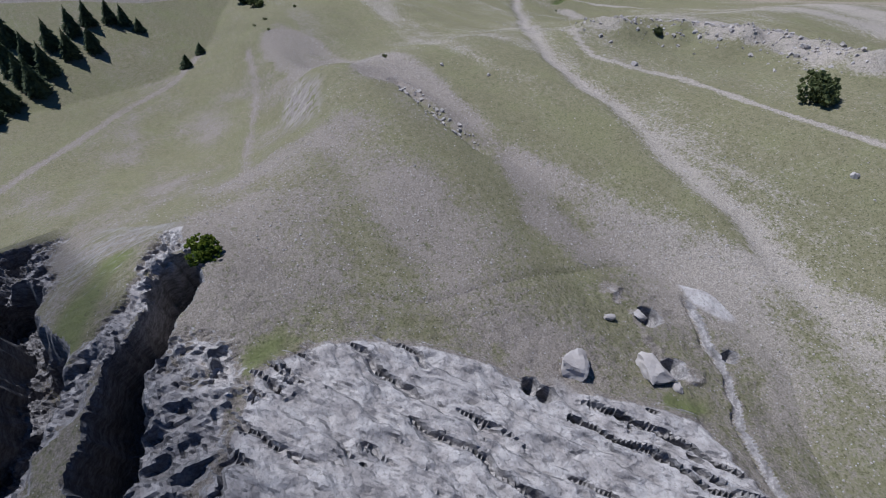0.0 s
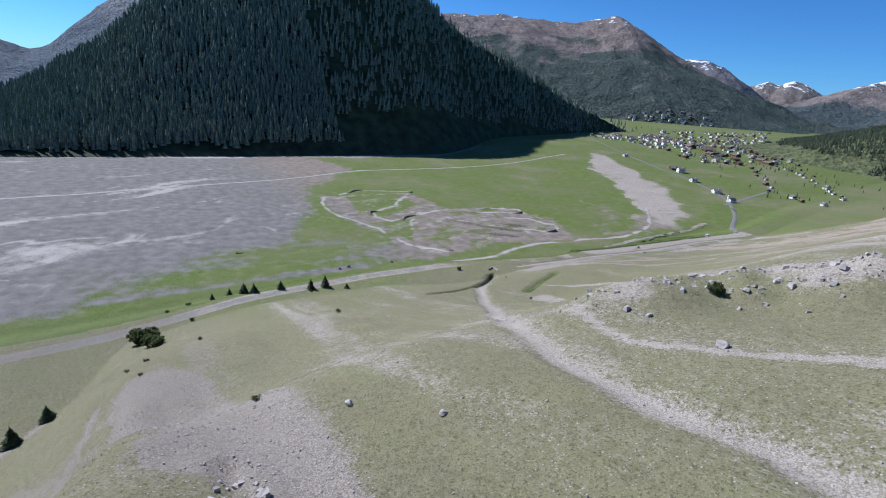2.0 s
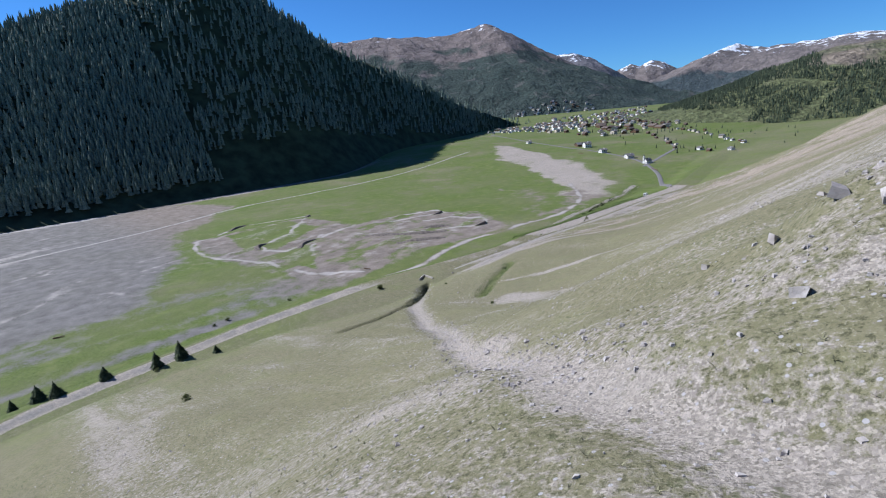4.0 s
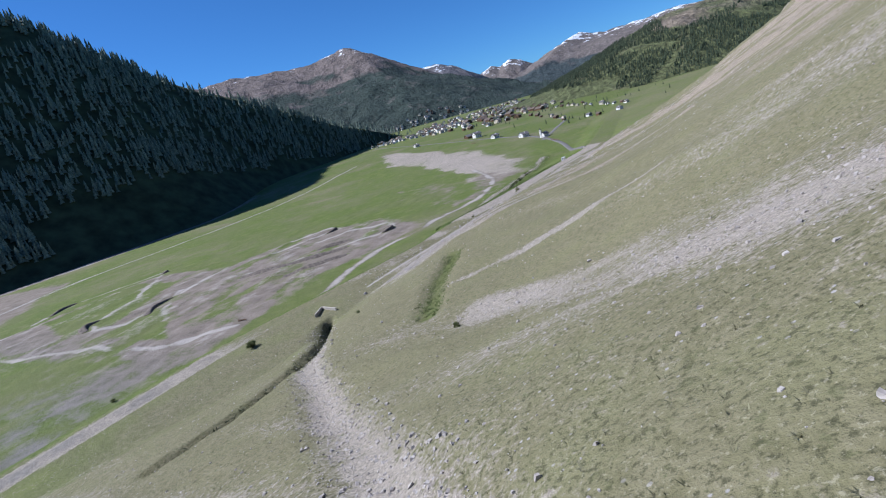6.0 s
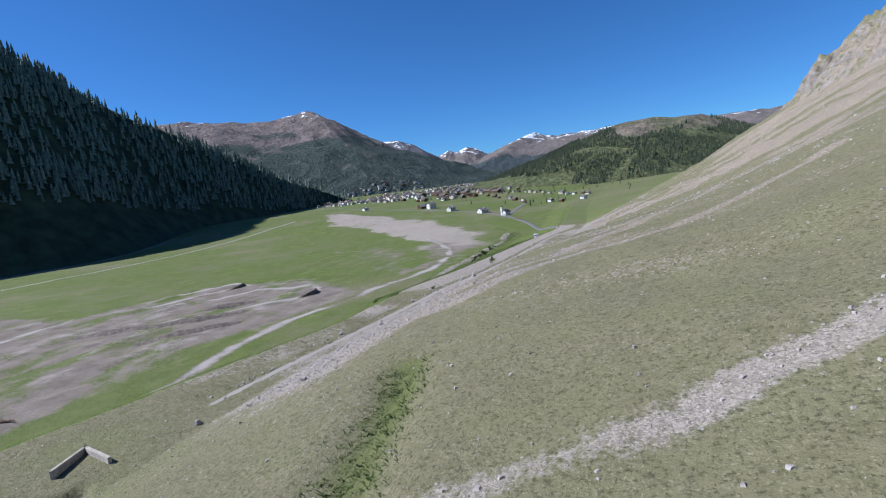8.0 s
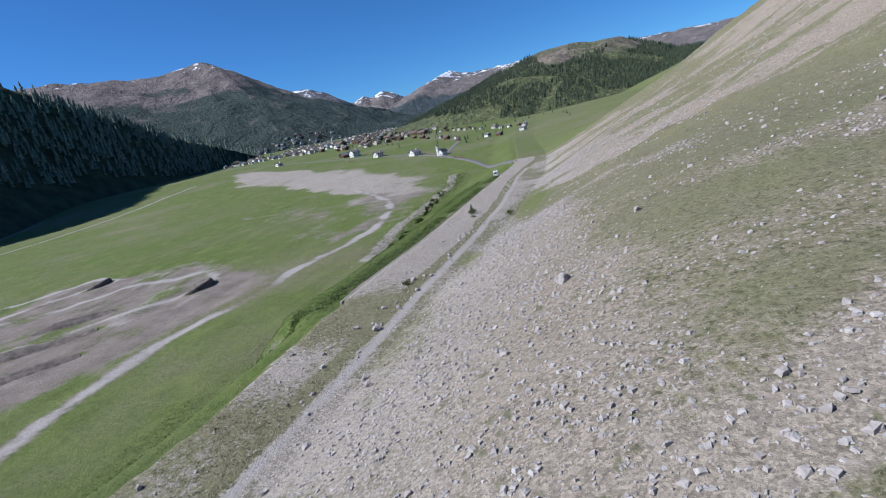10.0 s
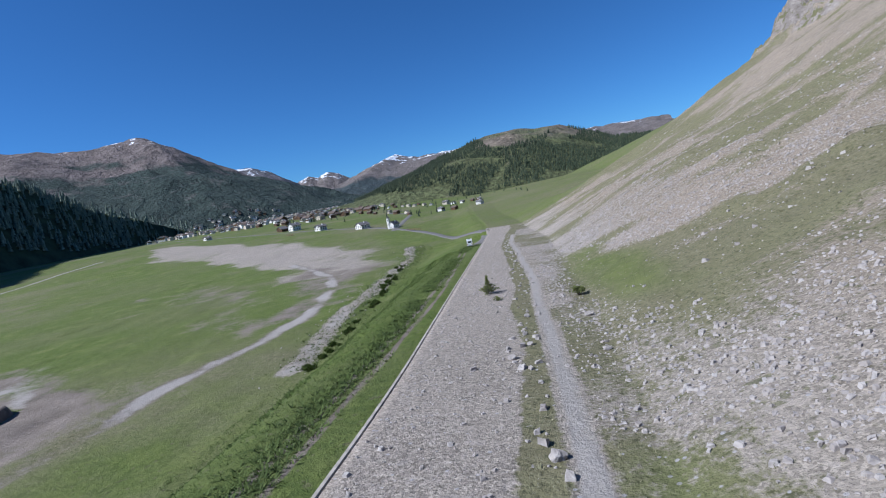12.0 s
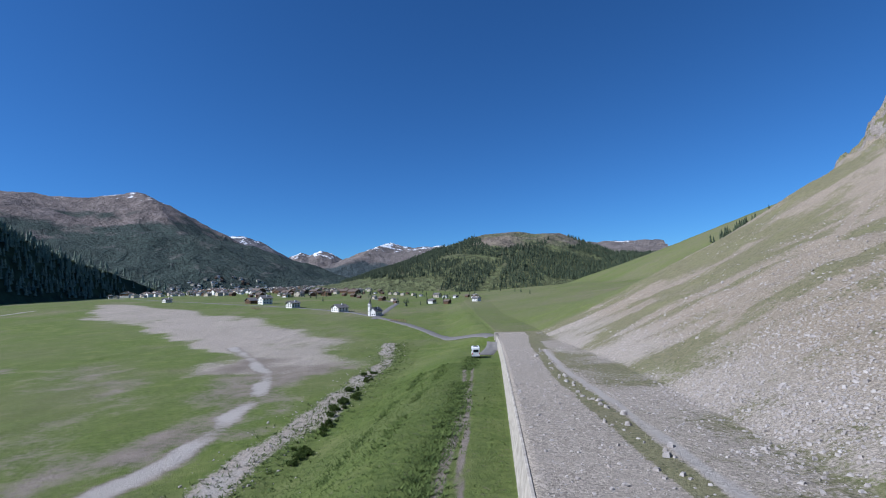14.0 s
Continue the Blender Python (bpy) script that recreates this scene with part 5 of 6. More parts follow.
def house(name, wide, deep, eave, rise, wall_m, roof_m, label, upper=None, floors=2):
    """A gabled Alpine house; its ridge runs along y."""
    top = tagged(new(name), label, "house", "houses of the village")
    w, d = wide / 2, deep / 2
    bm = bmesh.new()
    prof = [(-w, -2.0), (w, -2.0), (w, eave), (0, eave + rise), (-w, eave)]
    a = [bm.verts.new((px, -d, pz)) for px, pz in prof]
    b = [bm.verts.new((px, d, pz)) for px, pz in prof]
    bm.faces.new(a)
    bm.faces.new(b[::-1])
    for i in range(5):
        bm.faces.new((a[i], b[i], b[(i + 1) % 5], a[(i + 1) % 5]))
    bmesh.ops.recalc_face_normals(bm, faces=bm.faces)
    part("wall", bm, wall_m, top)
    if upper:
        part("timber_front", boxes((-w * 0.96, w * 0.96, -d - 0.08, -d + 0.1, eave * 0.52, eave)), upper, top, "dark timber upper storey")
    over = 0.9
    bm = bmesh.new()
    for sgn in (-1, 1):
        q = [(0.0, eave + rise + 0.25), (sgn * (w + over), eave + 0.25 - rise * over / w), (sgn * (w + over), eave - 0.1 - rise * over / w), (0.0, eave + rise - 0.1)]
        p0 = [bm.verts.new((px, -d - over, pz)) for px, pz in q]
        p1 = [bm.verts.new((px, d + over, pz)) for px, pz in q]
        bm.faces.new(p0)
        bm.faces.new(p1[::-1])
        for i in range(4):
            bm.faces.new((p0[i], p0[(i + 1) % 4], p1[(i + 1) % 4], p1[i]))
    bmesh.ops.recalc_face_normals(bm, faces=bm.faces)
    roof = part("roof", bm, roof_m, top)
    part("chimney", boxes((w * 0.35, w * 0.35 + 0.8, 0.5, 1.3, eave + rise * 0.3, eave + rise + 0.9)), wall_m, roof)
    for f in range(floors):
        zc = 1.6 + f * (eave - 0.8) / floors
        for px in np.linspace(-w * 0.62, w * 0.62, 3 if wide < 13 else 4):
            part("window", boxes((px - 0.5, px + 0.5, -d - 0.12, -d + 0.05, zc - 0.6, zc + 0.6)), M_GLASS, top)
        for py in np.linspace(-d * 0.6, d * 0.6, 3):
            part("window", boxes((w - 0.05, w + 0.06, py - 0.5, py + 0.5, zc - 0.6, zc + 0.6)), M_GLASS, top)
    return top


def place(ob, x, y, turn, size=1.0):
    ob.matrix_world = pose(x, y, z_at(x, y), 0, 0, turn) @ Matrix.Diagonal((size, size, size, 1))
    return ob


# the chapel and the houses along the lake road
place(house("farmhouse", 12.5, 11, 4.2, 3.0, M_PLASTER, M_ROOF, "white farmhouse with shallow grey gable roof"), -139, 362, -38, 0.8)
place(house("roadside_house", 9, 8, 4.2, 1.6, M_PLASTER, M_ROOF, "small white roadside house with low roof"), -196, 403, -32)
place(house("timber_farm", 14, 18, 4.0, 3.2, M_LOGS, M_ROOF, "dark timber farm building with stone roof"), -268, 470, -35, 0.85)
place(house("white_house", 10, 10, 6.0, 2.6, M_PLASTER, M_ROOF, "white plastered house beside a timber farm"), -250, 457, -35)
place(house("lake_hut", 9, 7, 3.4, 1.6, M_PLASTER, M_ROOF, "small pale hut on the lake shore", floors=1), -389, 500, -30)
chapel = place(house("chapel", 8, 12, 5.2, 3.6, M_PLASTER, M_ROOF, "small white chapel with a slender bell tower", floors=1), -101, 328, -20, 0.64)
tower = part("bell_tower", boxes((-5.4, -2.4, -6.6, -3.6, -1, 13.0), bevel=0.06), M_PLASTER, chapel)
bm = bmesh.new()
tube(bm, (-3.9, -5.1, 13.0), (-3.9, -5.1, 17.0), 2.1, 0.05, 4)
part("spire", bm, M_ROOF, tower)
for face in ((-4.5, -3.3, -6.68, -6.5), (-5.48, -5.3, -5.7, -4.5)):
    part("belfry_opening", boxes((face[0], face[1], face[2], face[3], 9.6, 11.6)), M_GLASS, tower)

# the village proper: five kinds of house, repeated
kinds = [place(house("chalet", 11, 10, 5.2, 2.6, M_PLASTER, M_ROOF, "white chalet with dark timber upper storey", M_LOGS), -560, 880, -30),
         place(house("timber_chalet", 10, 9, 4.8, 2.6, M_LOGS, M_ROOF_BROWN, "brown timber chalet with wide eaves"), -280, 700, -20),
         place(house("cream_house", 12, 11, 6.2, 2.6, M_CREAM, M_ROOF, "cream plastered house with grey roof"), -345, 745, 15),
         place(house("guest_house", 18, 13, 8.5, 3.4, M_PLASTER, M_ROOF_BROWN, "large white guest house with brown roof", M_LOGS, 3), -600, 905, -15),
         place(house("barn", 16, 24, 5.0, 4.0, M_LOGS, M_ROOF_BROWN, "long brown hall with a pitched roof"), -470, 850, 60)]
rnd = random.Random(11)
clusters = [(-585, 890, 80, 50, 13, (3, 0, 2, 3)), (-500, 870, 60, 40, 8, (0, 2, 1)), (-440, 845, 40, 25, 3, (4,)), (-640, 1300, 170, 180, 34, (0, 1, 2, 3)), (-780, 1550, 190, 160, 34, (0, 1, 2)),
            (-1000, 1900, 240, 170, 40, (0, 1, 2)), (-430, 1050, 110, 90, 22, (0, 1, 2)), (-330, 800, 70, 50, 10, (1, 2, 4)), (-620, 985, 80, 50, 18, (0, 1, 2, 3)), (-480, 965, 70, 45, 16, (0, 1, 2)), (-300, 870, 60, 50, 10, (1, 2)), (-560, 1150, 120, 80, 26, (0, 1, 2)), (-440, 730, 90, 50, 14, (0, 1, 2)), (-645, 765, 50, 35, 12, (0, 2, 3)), (-620, 830, 60, 40, 10, (0, 3, 2)), (-330, 680, 60, 40, 9, (1, 2, 0)), (-510, 790, 80, 50, 14, (0, 2, 1, 3)), (-400, 940, 120, 60, 18, (0, 1, 2))]
spots = []
for cx, cy, rx, ry, n, which in clusters:
    for k in range(n):
        for attempt in range(8):
            a, r = rnd.uniform(0, 6.283), math.sqrt(rnd.random())
            x, y = cx + rx * r * math.cos(a), cy + ry * r * math.sin(a)
            if all((x - p) ** 2 + (y - q) ** 2 > 300 for p, q, _ in spots) and x > float(hill_foot(np.array([y]))[0]) + 25:
                spots.append((x, y, rnd.choice(which)))
                break
# a string of houses along the foot of the eastern hill
string = [(-45, 500), (-59, 523), (-72, 548), (-88, 580), (-104, 610), (-127, 655), (-140, 675), (-158, 690), (-175, 712), (-191, 727), (-210, 752), (-228, 770), (-250, 795), (-272, 818), (-295, 845), (-321, 873),
          (-40, 425), (-66, 432), (-79, 446), (-116, 468), (-128, 492), (-150, 520), (-174, 559), (-196, 600), (-220, 640), (-246, 684), (-110, 640), (-165, 735), (-212, 800), (-300, 900), (-240, 860), (-330, 960)]
for x, y in string:
    spots.append((x + rnd.uniform(-5, 5), y + rnd.uniform(-8, 8), rnd.choice((0, 1, 1, 2))))
strung = len(spots) - len(string)
for i, (x, y, k) in enumerate(spots):
    s = rnd.uniform(0.5, 0.9) * (1 if i < strung else 0.72)
    copy_thing(kinds[k], pose(x, y, z_at(x, y), 0, 0, rnd.choice((-30, -20, 10, 60, 150, -110)) + rnd.uniform(-8, 8)) @ Matrix.Diagonal((s, s, s, 1)))


# the upper village on the first slopes of the western mountain
mv = np.empty(len(far_west.data.vertices) * 3)
far_west.data.vertices.foreach_get("co", mv)
mv = mv.reshape(-1, 150, 3)
made = 0
while made < 44:
    r_, c_ = rnd.uniform(45, mv.shape[0] - 1.01), rnd.uniform(60, 148.9)
    a, b = int(r_), int(c_)
    u, v = r_ - a, c_ - b
    p = (mv[a, b] * (1 - u) + mv[a + 1, b] * u) * (1 - v) + (mv[a, b + 1] * (1 - u) + mv[a + 1, b + 1] * u) * v
    az, far_ = math.degrees(math.atan2(-(p[0] - 33), p[1] + 118)), math.hypot(p[0] - 33, p[1] + 118)
    el = math.degrees(math.atan2(p[2] - 36, far_))
    if 27 < az < 36 and 0.0 < el < 1.7 - abs(az - 31) * 0.2:
        copy_thing(kinds[rnd.choice((0, 2, 0, 1))], pose(p[0], p[1], p[2] - 1, 0, 0, rnd.uniform(-60, 60)) @ Matrix.Diagonal((1.1, 1.1, 1.1, 1)))
    made += 1 if 27 < az < 36 and 0.0 < el < 1.7 - abs(az - 31) * 0.2 else 0


# fence rails by the lake shore
def timber_fence(x, y, turn, n=5):
    top = tagged(new("timber_fence"), "low weathered timber fence in grass", "fence")
    for k in range(n):
        part("post", boxes((k * 3 - 0.1, k * 3 + 0.1, -0.1, 0.1, -0.3, 1.6)), M_WOOD, top)
    for zz in (0.6, 1.2):
        part("rail", boxes((-0.4, (n - 1) * 3 + 0.4, -0.16, -0.08, zz - 0.1, zz + 0.1)), M_WOOD, top)
    top.matrix_world = pose(x, y, z_at(x, y), 0, 0, turn)
    return top


timber_fence(-228, 392, -40, 7)
timber_fence(-82, 292, -50, 8)


# ---- forests, loose stones and grass ----
def forest(name, xs, ys, zs, talls, material, label, seed, sides=6):
    """Many conifers as one mesh of ragged tiers."""
    rng = np.random.RandomState(seed)
    n = len(xs)
    tiers = [(0.10, 0.50, 1.0), (0.34, 0.74, 0.74), (0.58, 1.0, 0.48)]
    vs, fs, base = [], [], 0
    for lo, hi, wide in tiers:
        a = rng.rand(n, 1) * 6.283 + np.arange(sides) * 6.283 / sides
        r = talls[:, None] * 0.17 * wide * (0.7 + 0.6 * rng.rand(n, sides))
        rim = np.stack([xs[:, None] + r * np.cos(a), ys[:, None] + r * np.sin(a), zs[:, None] + talls[:, None] * (lo + 0.07 * rng.rand(n, sides))], -1)
        tip = np.stack([xs, ys, zs + talls * hi], -1)[:, None]
        v = np.concatenate([rim, tip], 1)
        i = np.arange(sides)
        f = np.stack([i, (i + 1) % sides, np.full(sides, sides)], -1)
        fs.append((np.arange(n)[:, None, None] * (sides + 1) + f + base).reshape(-1, 3))
        vs.append(v.reshape(-1, 3))
        base += n * (sides + 1)
    me = quick_mesh(name, np.concatenate(vs), np.concatenate(fs))
    me.materials.append(material)
    return tagged(new(name, me), label, "forest", kind="stuff")


# needle colours are lightened to carry the haze over the shaded hill
M_FOREST_HAZED = leaf_material("hazed_forest_needles", (0.105, 0.14, 0.105), (0.21, 0.255, 0.19))
rng = np.random.RandomState(5)
fx, fy = rng.uniform(-1000, -500, 26000), rng.uniform(-680, 1350, 26000)
foot = hill_foot(fy)
t = (foot - fx) / (foot + 812)
keep = (t > -0.02 + 0.18 * smooth(fy, -150, 0) + 0.05 * fractal(fx, fy, 40)) & (t < 1.35) & (curve(fy, *HILL_CREST) > 12)
keep &= rng.rand(26000) < 0.75 + fractal(fx, fy, 50)
fx, fy = fx[keep], fy[keep]
# extra trees at the southern end, added to close the sunlit gaps
ex, ey = rng.uniform(-960, -505, 12000), rng.uniform(-640, 0, 12000)
et = (hill_foot(ey) - ex) / (hill_foot(ey) + 812)
keep = (et > 0.0) & (et < 1.4) & (curve(ey, *HILL_CREST) > 12)
fx, fy = np.concatenate([fx, ex[keep]]), np.concatenate([fy, ey[keep]])
forest("conifer_forest", fx, fy, hill_height(fx, fy) - 1, rng.uniform(12, 23, len(fx)), M_FOREST_HAZED, "dense dark conifer forest on a shaded hill", 3)

# forest on the rounded hill, rooted on its surface
hv = np.empty(len(wooded.data.vertices) * 3)
wooded.data.vertices.foreach_get("co", hv)
hv = hv.reshape(-1, 120, 3)
SKI_RUNS = [([(-150, 1105), (-110, 1095), (-40, 1080)], 34), ([(-26, 1330), (-36, 1210), (-60, 1120)], 17), ([(150, 1330), (110, 1260), (89, 1185)], 24), ([(-110, 1060), (-150, 960)], 13), ([(-20, 1050), (-60, 900)], 8)]
r_, c_ = rng.uniform(9, hv.shape[0] - 1.01, 27000), rng.uniform(0, 118.9, 27000)
a, b = r_.astype(int), c_.astype(int)
u, v = (r_ - a)[:, None], (c_ - b)[:, None]
wx, wy, wz = ((hv[a, b] * (1 - u) + hv[a + 1, b] * u) * (1 - v) + (hv[a, b + 1] * (1 - u) + hv[a + 1, b + 1] * u) * v).T
clear = fractal(wx, wy, 170, 3)
run = np.min([segments(wx, wy, line) / half for line, half in SKI_RUNS], 0)
keep = (wz > 20 - 50 * clear) & (clear < 0.24) & (wz < 143 + 60 * clear) & (run > 1 + 2 * clear) & ~((wx < -140) & (wz < 42))
wx, wy, wz = wx[keep], wy[keep], wz[keep]
# needles without the haze lift, for trees that stand in the sun
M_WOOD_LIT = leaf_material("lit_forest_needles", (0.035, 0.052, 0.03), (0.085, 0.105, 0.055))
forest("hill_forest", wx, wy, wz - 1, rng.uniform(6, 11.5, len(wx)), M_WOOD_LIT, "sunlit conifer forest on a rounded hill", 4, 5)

vx, vy, vz = [], [], []
for cx, cy, rx, ry, n in ((-300, 730, 40, 25, 26), (-120, 640, 60, 60, 30), (-200, 740, 60, 60, 40), (-90, 450, 30, 20, 12), (-290, 640, 14, 10, 14), (-420, 900, 90, 40, 30), (-700, 1200, 160, 160, 90), (-250, 1120, 40, 30, 40), (-150, 1010, 120, 40, 40), (-560, 800, 60, 20, 20)):
    for k in range(n):
        x, y = cx + rng.normal() * rx, cy + rng.normal() * ry
        vx.append(x), vy.append(y), vz.append(z_at(x, y))
forest("village_trees", np.array(vx), np.array(vy), np.array(vz) - 0.5, rng.uniform(4, 8, len(vx)), M_WOOD_LIT, "scattered trees between village houses", 6)


def pebbles(name, xs, ys, sizes, material, label, seed):
    """Loose angular stones, joined into one mesh."""
    rng = np.random.RandomState(seed)
    n = len(xs)
    corner = np.array([(-1, -1, -1), (1, -1, -1), (1, 1, -1), (-1, 1, -1), (-0.7, -0.7, 1), (0.7, -0.7, 1), (0.7, 0.7, 1), (-0.7, 0.7, 1)], float) * 0.5
    v = corner[None] * (0.6 + 0.8 * rng.rand(n, 8, 3)) * np.stack([np.ones(n), 0.6 + 0.5 * rng.rand(n), 0.35 + 0.4 * rng.rand(n)], -1)[:, None]
    a = rng.rand(n) * 6.283
    tilt = rng.normal(0, 0.25, n)
    c, s = np.cos(a)[:, None], np.sin(a)[:, None]
    zt = v[..., 2] + v[..., 0] * tilt[:, None]
    v = np.stack([v[..., 0] * c - v[..., 1] * s, v[..., 0] * s + v[..., 1] * c, zt], -1) * sizes[:, None, None]
    v += np.stack([xs, ys, height(xs, ys) + sizes * 0.12], -1)[:, None]
    f = np.array([(0, 3, 2, 1), (4, 5, 6, 7), (0, 1, 5, 4), (1, 2, 6, 5), (2, 3, 7, 6), (3, 0, 4, 7)])
    me = quick_mesh(name, v.reshape(-1, 3), (np.arange(n)[:, None, None] * 8 + f).reshape(-1, 4))
    me.materials.append(material)
    return tagged(new(name, me), label, "stones", kind="stuff")


def scatter(n, x0, x1, y0, y1, seed, line=None, reach=0.0):
    rng = np.random.RandomState(seed)
    x, y, a, b = rng.uniform(x0, x1, n), rng.uniform(y0, y1, n), rng.rand(n), rng.rand(n)
    if line:
        ok = segments(x, y, line) < reach
        x, y, a, b = x[ok], y[ok], a[ok], b[ok]
    return x, y, a, b


CORRIDOR = [(225, -330), (200, -300), (150, -265), (116, -237), (84, -199), (50, -145), (26, -107), (10, -72), (0, -40), (0, 40)]
sx, sy, sr, ss = scatter(260000, -14, 270, -400, 150, 21, CORRIDOR, 75)
sg = cover(sx, sy)[0]
ok = (sx > curve(sy, *EDGE) + 0.5) & (sr < (0.10 + 0.9 * smooth(sg, 0.3, 0.8)) * np.where((sx < 9) & (sy > -100), 0.45, 1.0)) & (inside(sx, sy, CRAG_AREA, 3) < 0.2) & (segments(sx, sy, FOOTPATH) > 0.8)
pebbles("scree_stones", sx[ok], sy[ok], 0.06 + 0.24 * ss[ok] ** 5 + 0.06 * sr[ok], M_STONE, "loose pale grey stones strewn over slope and terrace", 22)


def tufts(name, xs, ys, sizes, material, label, seed):
    """Grass tufts of a few blades each."""
    rng = np.random.RandomState(seed)
    n, k = len(xs), 5
    a = rng.rand(n, k) * 6.283
    lean = 0.5 + 0.9 * rng.rand(n, k)
    s = sizes[:, None]
    bx, by = 0.25 * s * np.cos(a), 0.25 * s * np.sin(a)
    z = height(xs, ys)[:, None]
    w = 0.16 * s
    p0 = np.stack([xs[:, None] + bx - w * np.sin(a), ys[:, None] + by + w * np.cos(a), z - 0.03 + 0 * a], -1)
    p1 = np.stack([xs[:, None] + bx + w * np.sin(a), ys[:, None] + by - w * np.cos(a), z - 0.03 + 0 * a], -1)
    p2 = np.stack([xs[:, None] + bx + lean * s * np.cos(a), ys[:, None] + by + lean * s * np.sin(a), z + s * (0.25 + 0.45 * rng.rand(n, k))], -1)
    v = np.stack([p0, p1, p2], 2).reshape(-1, 3)
    me = quick_mesh(name, v, np.arange(n * k * 3).reshape(-1, 3))
    me.materials.append(material)
    return tagged(new(name, me), label, "grass", kind="stuff")


M_TUFT = leaf_material("dry_grass_blades", (0.17, 0.16, 0.085), (0.30, 0.28, 0.17))
M_LUSH = leaf_material("green_grass_blades", (0.065, 0.10, 0.02), (0.125, 0.16, 0.042))
gx_, gy_, gr, gs = scatter(190000, -14, 250, -400, 90, 31, CORRIDOR[1:], 50)
gg_ = cover(gx_, gy_)[0]
ok = (gx_ > curve(gy_, *EDGE) + 0.5) & (gr < 0.85 - 0.85 * smooth(gg_, 0.3, 0.75)) & (inside(gx_, gy_, CRAG_AREA, 3) < 0.2) & (segments(gx_, gy_, FOOTPATH) > 0.9)
tufts("dry_grass", gx_[ok], gy_[ok], 0.08 + 0.16 * gs[ok] ** 2, M_TUFT, "dry yellow-green grass tufts on the slope", 32)
gx_, gy_, gr, gs = scatter(42000, -36, -7, -110, 110, 41)
off_ = curve(gy_, *EDGE) - gx_
ok = (off_ > 1.0) & ((off_ < 3.6) | (off_ > 6.4) | (gr < 0.15))
tufts("bank_grass", gx_[ok], gy_[ok], 0.10 + 0.16 * gs[ok], M_LUSH, "lush green grass on the bank", 42)

# broken rock along the outcrop and in the ditch of the western chute
rng = np.random.RandomState(51)
def along(pts, n, spread):
    p = np.array(pts, float)
    s = np.concatenate([[0], np.cumsum(np.hypot(*np.diff(p, axis=0).T))])
    u = rng.uniform(0, s[-1], n)
    return np.interp(u, s, p[:, 0]) + rng.normal(0, spread, n), np.interp(u, s, p[:, 1]) + rng.normal(0, spread, n)


ox, oy = along(OUTCROP, 900, 6.0)
pebbles("outcrop_rocks", ox, oy, 0.2 + 1.0 * rng.rand(900) ** 4, M_STONE, "broken grey rock along the outcrop", 52)
ox, oy = along(CHUTE_DITCH, 110, 1.6)
pebbles("ditch_rocks", ox, oy, 0.25 + 0.8 * rng.rand(110) ** 3, M_STONE, "jumbled rocks in a narrow ditch", 53)

# dark weeds, standing in for shade too, in the trench and along the middle of the gully
M_SHADE_WEED = leaf_material("shade_dark_weeds", (0.025, 0.03, 0.012), (0.07, 0.075, 0.03))
ox, oy = along(TRENCH, 2600, 0.5)
tufts("trench_weeds", ox, oy, 0.35 + 0.5 * rng.rand(2600), M_SHADE_WEED, "dark weeds filling the trench, standing in for its shade too", 54)
ox, oy = along([p for p in GULLY if p[0] < 140], 2600, 2.0)
pebbles("gully_stones", ox, oy, 0.08 + 0.3 * rng.rand(2600) ** 3, M_STONE, "loose stones in the worn gully", 55)
rx_, ry_ = along([(120, 330), (150, 400), (190, 480), (240, 560)], 260, 9)
forest("ridge_trees", rx_, ry_, height(rx_, ry_) - 0.5, rng.uniform(7, 12, 260), M_WOOD_LIT, "row of conifers on a far meadow ridge", 56)

# rows of taller grass along the bank
for k, off in enumerate((13.5, 18.5)):
    ry_ = rng.uniform(-90, 120, 1800)
    ry_ = ry_[value_noise(ry_, 3.0 * k, 9) > -0.05]
    rx_ = curve(ry_, *EDGE) - off - 1.2 * fractal(ry_, ry_ * 0, 22, 3) + rng.normal(0, 0.5, len(ry_))
    tufts("tall_grass", rx_, ry_, 0.25 + 0.3 * rng.rand(len(ry_)), M_LUSH, "row of taller green grass on the bank", 60 + k)

# clumps of dark weeds between the bank and the wheel ruts
ry_ = rng.uniform(-70, 125, 8200)
ry_ = ry_[value_noise(ry_, 5.0, 7) > -0.08]
rx_ = curve(ry_, *EDGE) - 7.3 - 0.9 * fractal(ry_, ry_ * 0 + 4, 15, 3) + rng.normal(0, 0.9, len(ry_))
M_HERB = leaf_material("dark_green_herbs", (0.055, 0.085, 0.018), (0.12, 0.155, 0.042))
tufts("bank_weeds", rx_, ry_, 0.16 + 0.36 * rng.rand(len(ry_)), M_HERB, "dark green weeds in clumps below the wall", 71)
cw, cv = along(CREEK, 2600, 3.2)
tufts("creek_weeds", cw + 2.5, cv, 0.25 + 0.4 * rng.rand(2600), M_HERB, "dark green weeds beside the pale stony strip", 72)
cw, cv = along(CREEK, 700, 3.2)
pebbles("creek_stones", cw, cv, 0.1 + 0.28 * rng.rand(700) ** 2, M_STONE, "pale stones strewn along a dry strip of lake bed", 73)

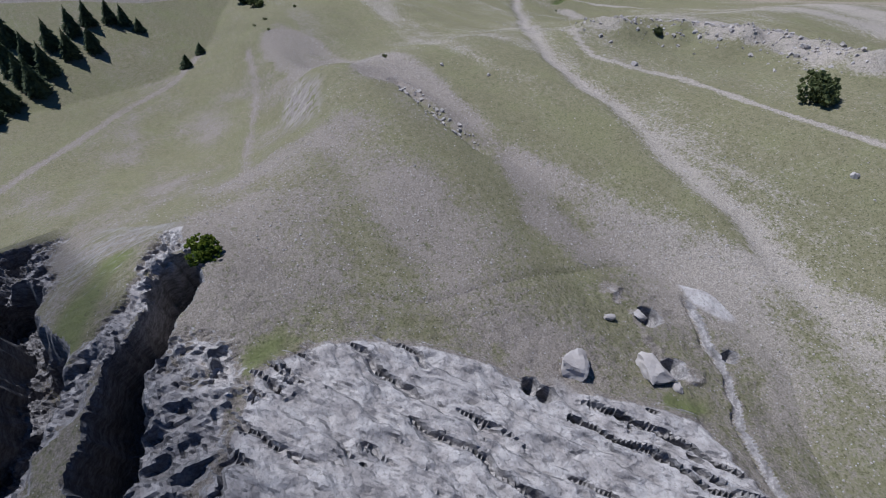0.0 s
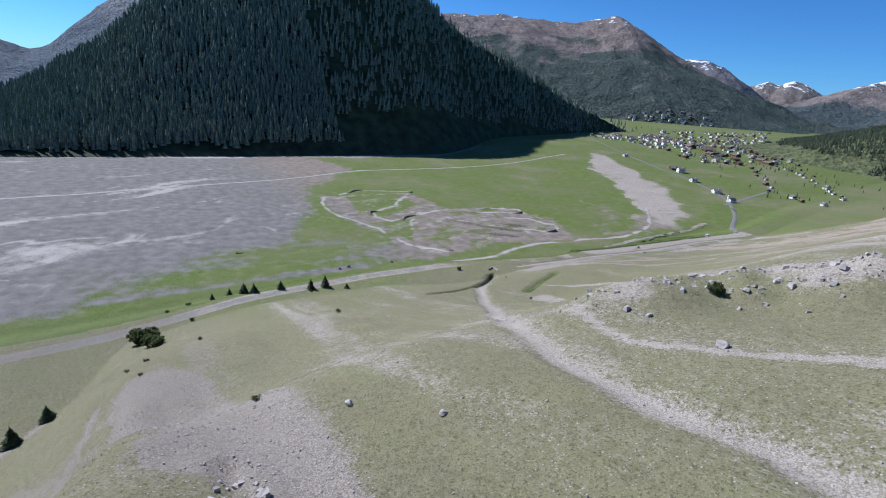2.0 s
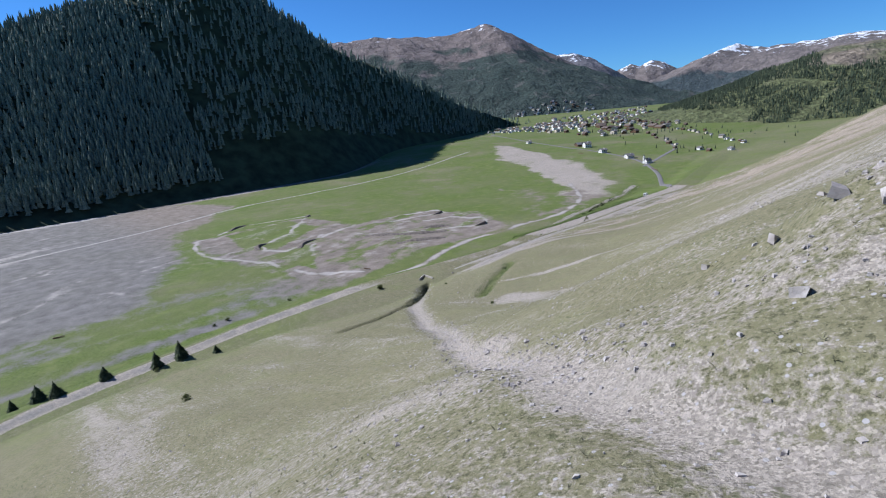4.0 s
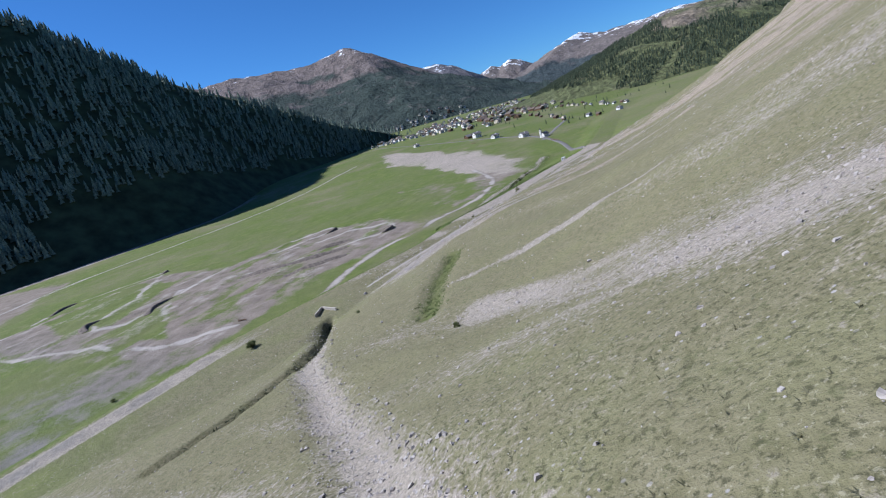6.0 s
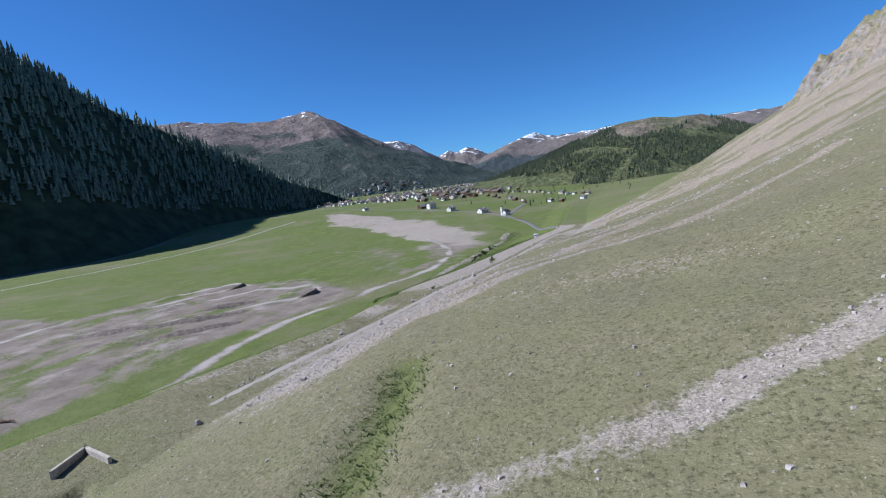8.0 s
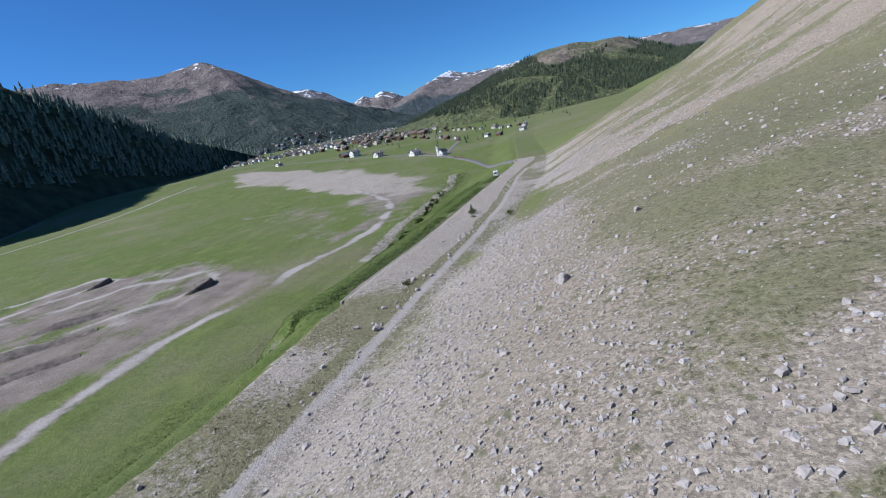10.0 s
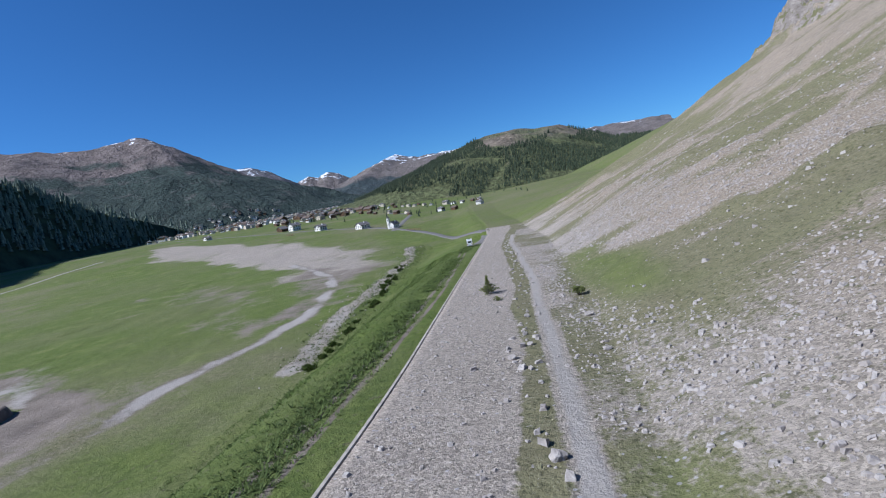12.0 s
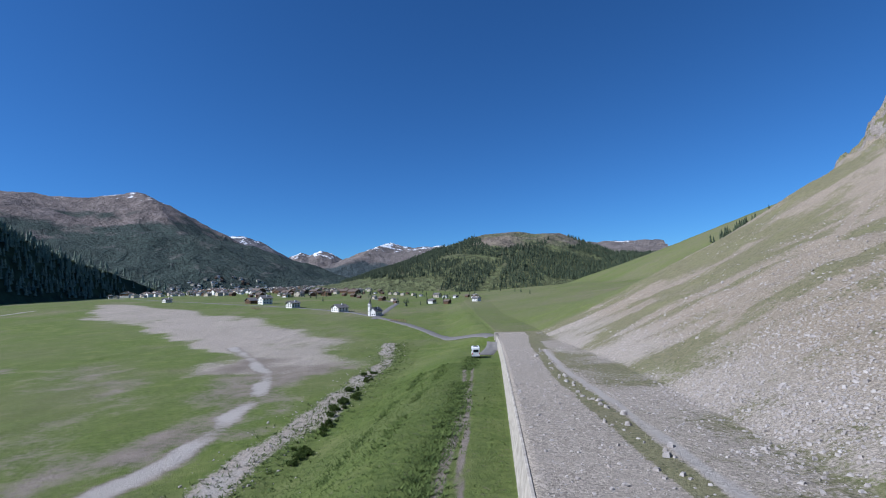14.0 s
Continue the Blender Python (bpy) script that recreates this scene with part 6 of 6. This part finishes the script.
# rocks of the steep slope above the terrace
n_rocks = 5200
rx_, ry_ = rng.uniform(14, 100, n_rocks), rng.uniform(-60, 178, n_rocks)
ok = (fractal(rx_, ry_, 24, 3) > -0.1) & (inside(rx_, ry_, LAWNS[0], 2) < 0.3)
pebbles("slope_rocks", rx_[ok], ry_[ok], 0.12 + 0.42 * rng.rand(ok.sum()) ** 5, M_STONE, "scattered brown-grey rocks on the steep slope", 74)

# denser stones where the camera passes low: terrace, scree foot and gully mouth
dx, dy, dr, ds = scatter(110000, -9, 46, -125, 60, 81)
dg = cover(dx, dy)[0]
ok = (dx > curve(dy, *EDGE) + 0.5) & (dr < smooth(dg, 0.35, 0.85) * (0.06 + 0.6 * smooth(dx, 5, 12))) & (segments(dx, dy, FOOTPATH) > 0.8)
pebbles("terrace_stones", dx[ok], dy[ok], 0.07 + 0.22 * ds[ok] ** 3, M_STONE, "broken pinkish grey stones on the scree foot", 82)
vx_, vy_ = along([(px - 1.5, py) for px, py in FOOTPATH], 260, 0.7)
pebbles("path_stones", vx_, vy_, 0.12 + 0.45 * rng.rand(260) ** 2, M_STONE, "pale stones lining the footpath verge", 83)

gw, gv = along(GREEN_GULLY, 1100, 1.3)
tufts("gully_weeds", gw, gv, 0.15 + 0.3 * rng.rand(1100), M_HERB, "dark green weeds in a small gully", 84)

# tall dry grass between the bank and the footpath, south of the gravel terrace
vx_, vy_ = rng.uniform(-6, 5, 4200), rng.uniform(-116, -40, 4200)
ok = (vx_ > curve(vy_, *EDGE) + 0.6) & (vx_ < curve(vy_, *FOOT_X) - 0.7) & (fractal(vx_, vy_, 6, 3) > -0.05 + 0.5 * smooth(vy_, -75, -42))
tufts("verge_grass", vx_[ok], vy_[ok], 0.10 + 0.20 * rng.rand(ok.sum()), M_TUFT, "tall dry brownish grass along the footpath", 85)

# pale rubble between the footpath and the lawn
vx_, vy_ = rng.uniform(6.4, 17, 4000), rng.uniform(-44, 44, 4000)
ok = (vx_ > curve(vy_, *FOOT_X) + 0.9) & (vx_ < curve(vy_, *TOE) + 6) & (inside(vx_, vy_, LAWNS[0], 2) < 0.25 + 0.7 * rng.rand(4000)) & (fractal(vx_, vy_, 7, 3) > -0.15)
pebbles("path_rubble", vx_[ok], vy_[ok], 0.08 + 0.27 * rng.rand(ok.sum()) ** 4, M_STONE, "pale rubble strewn beside the footpath", 86)
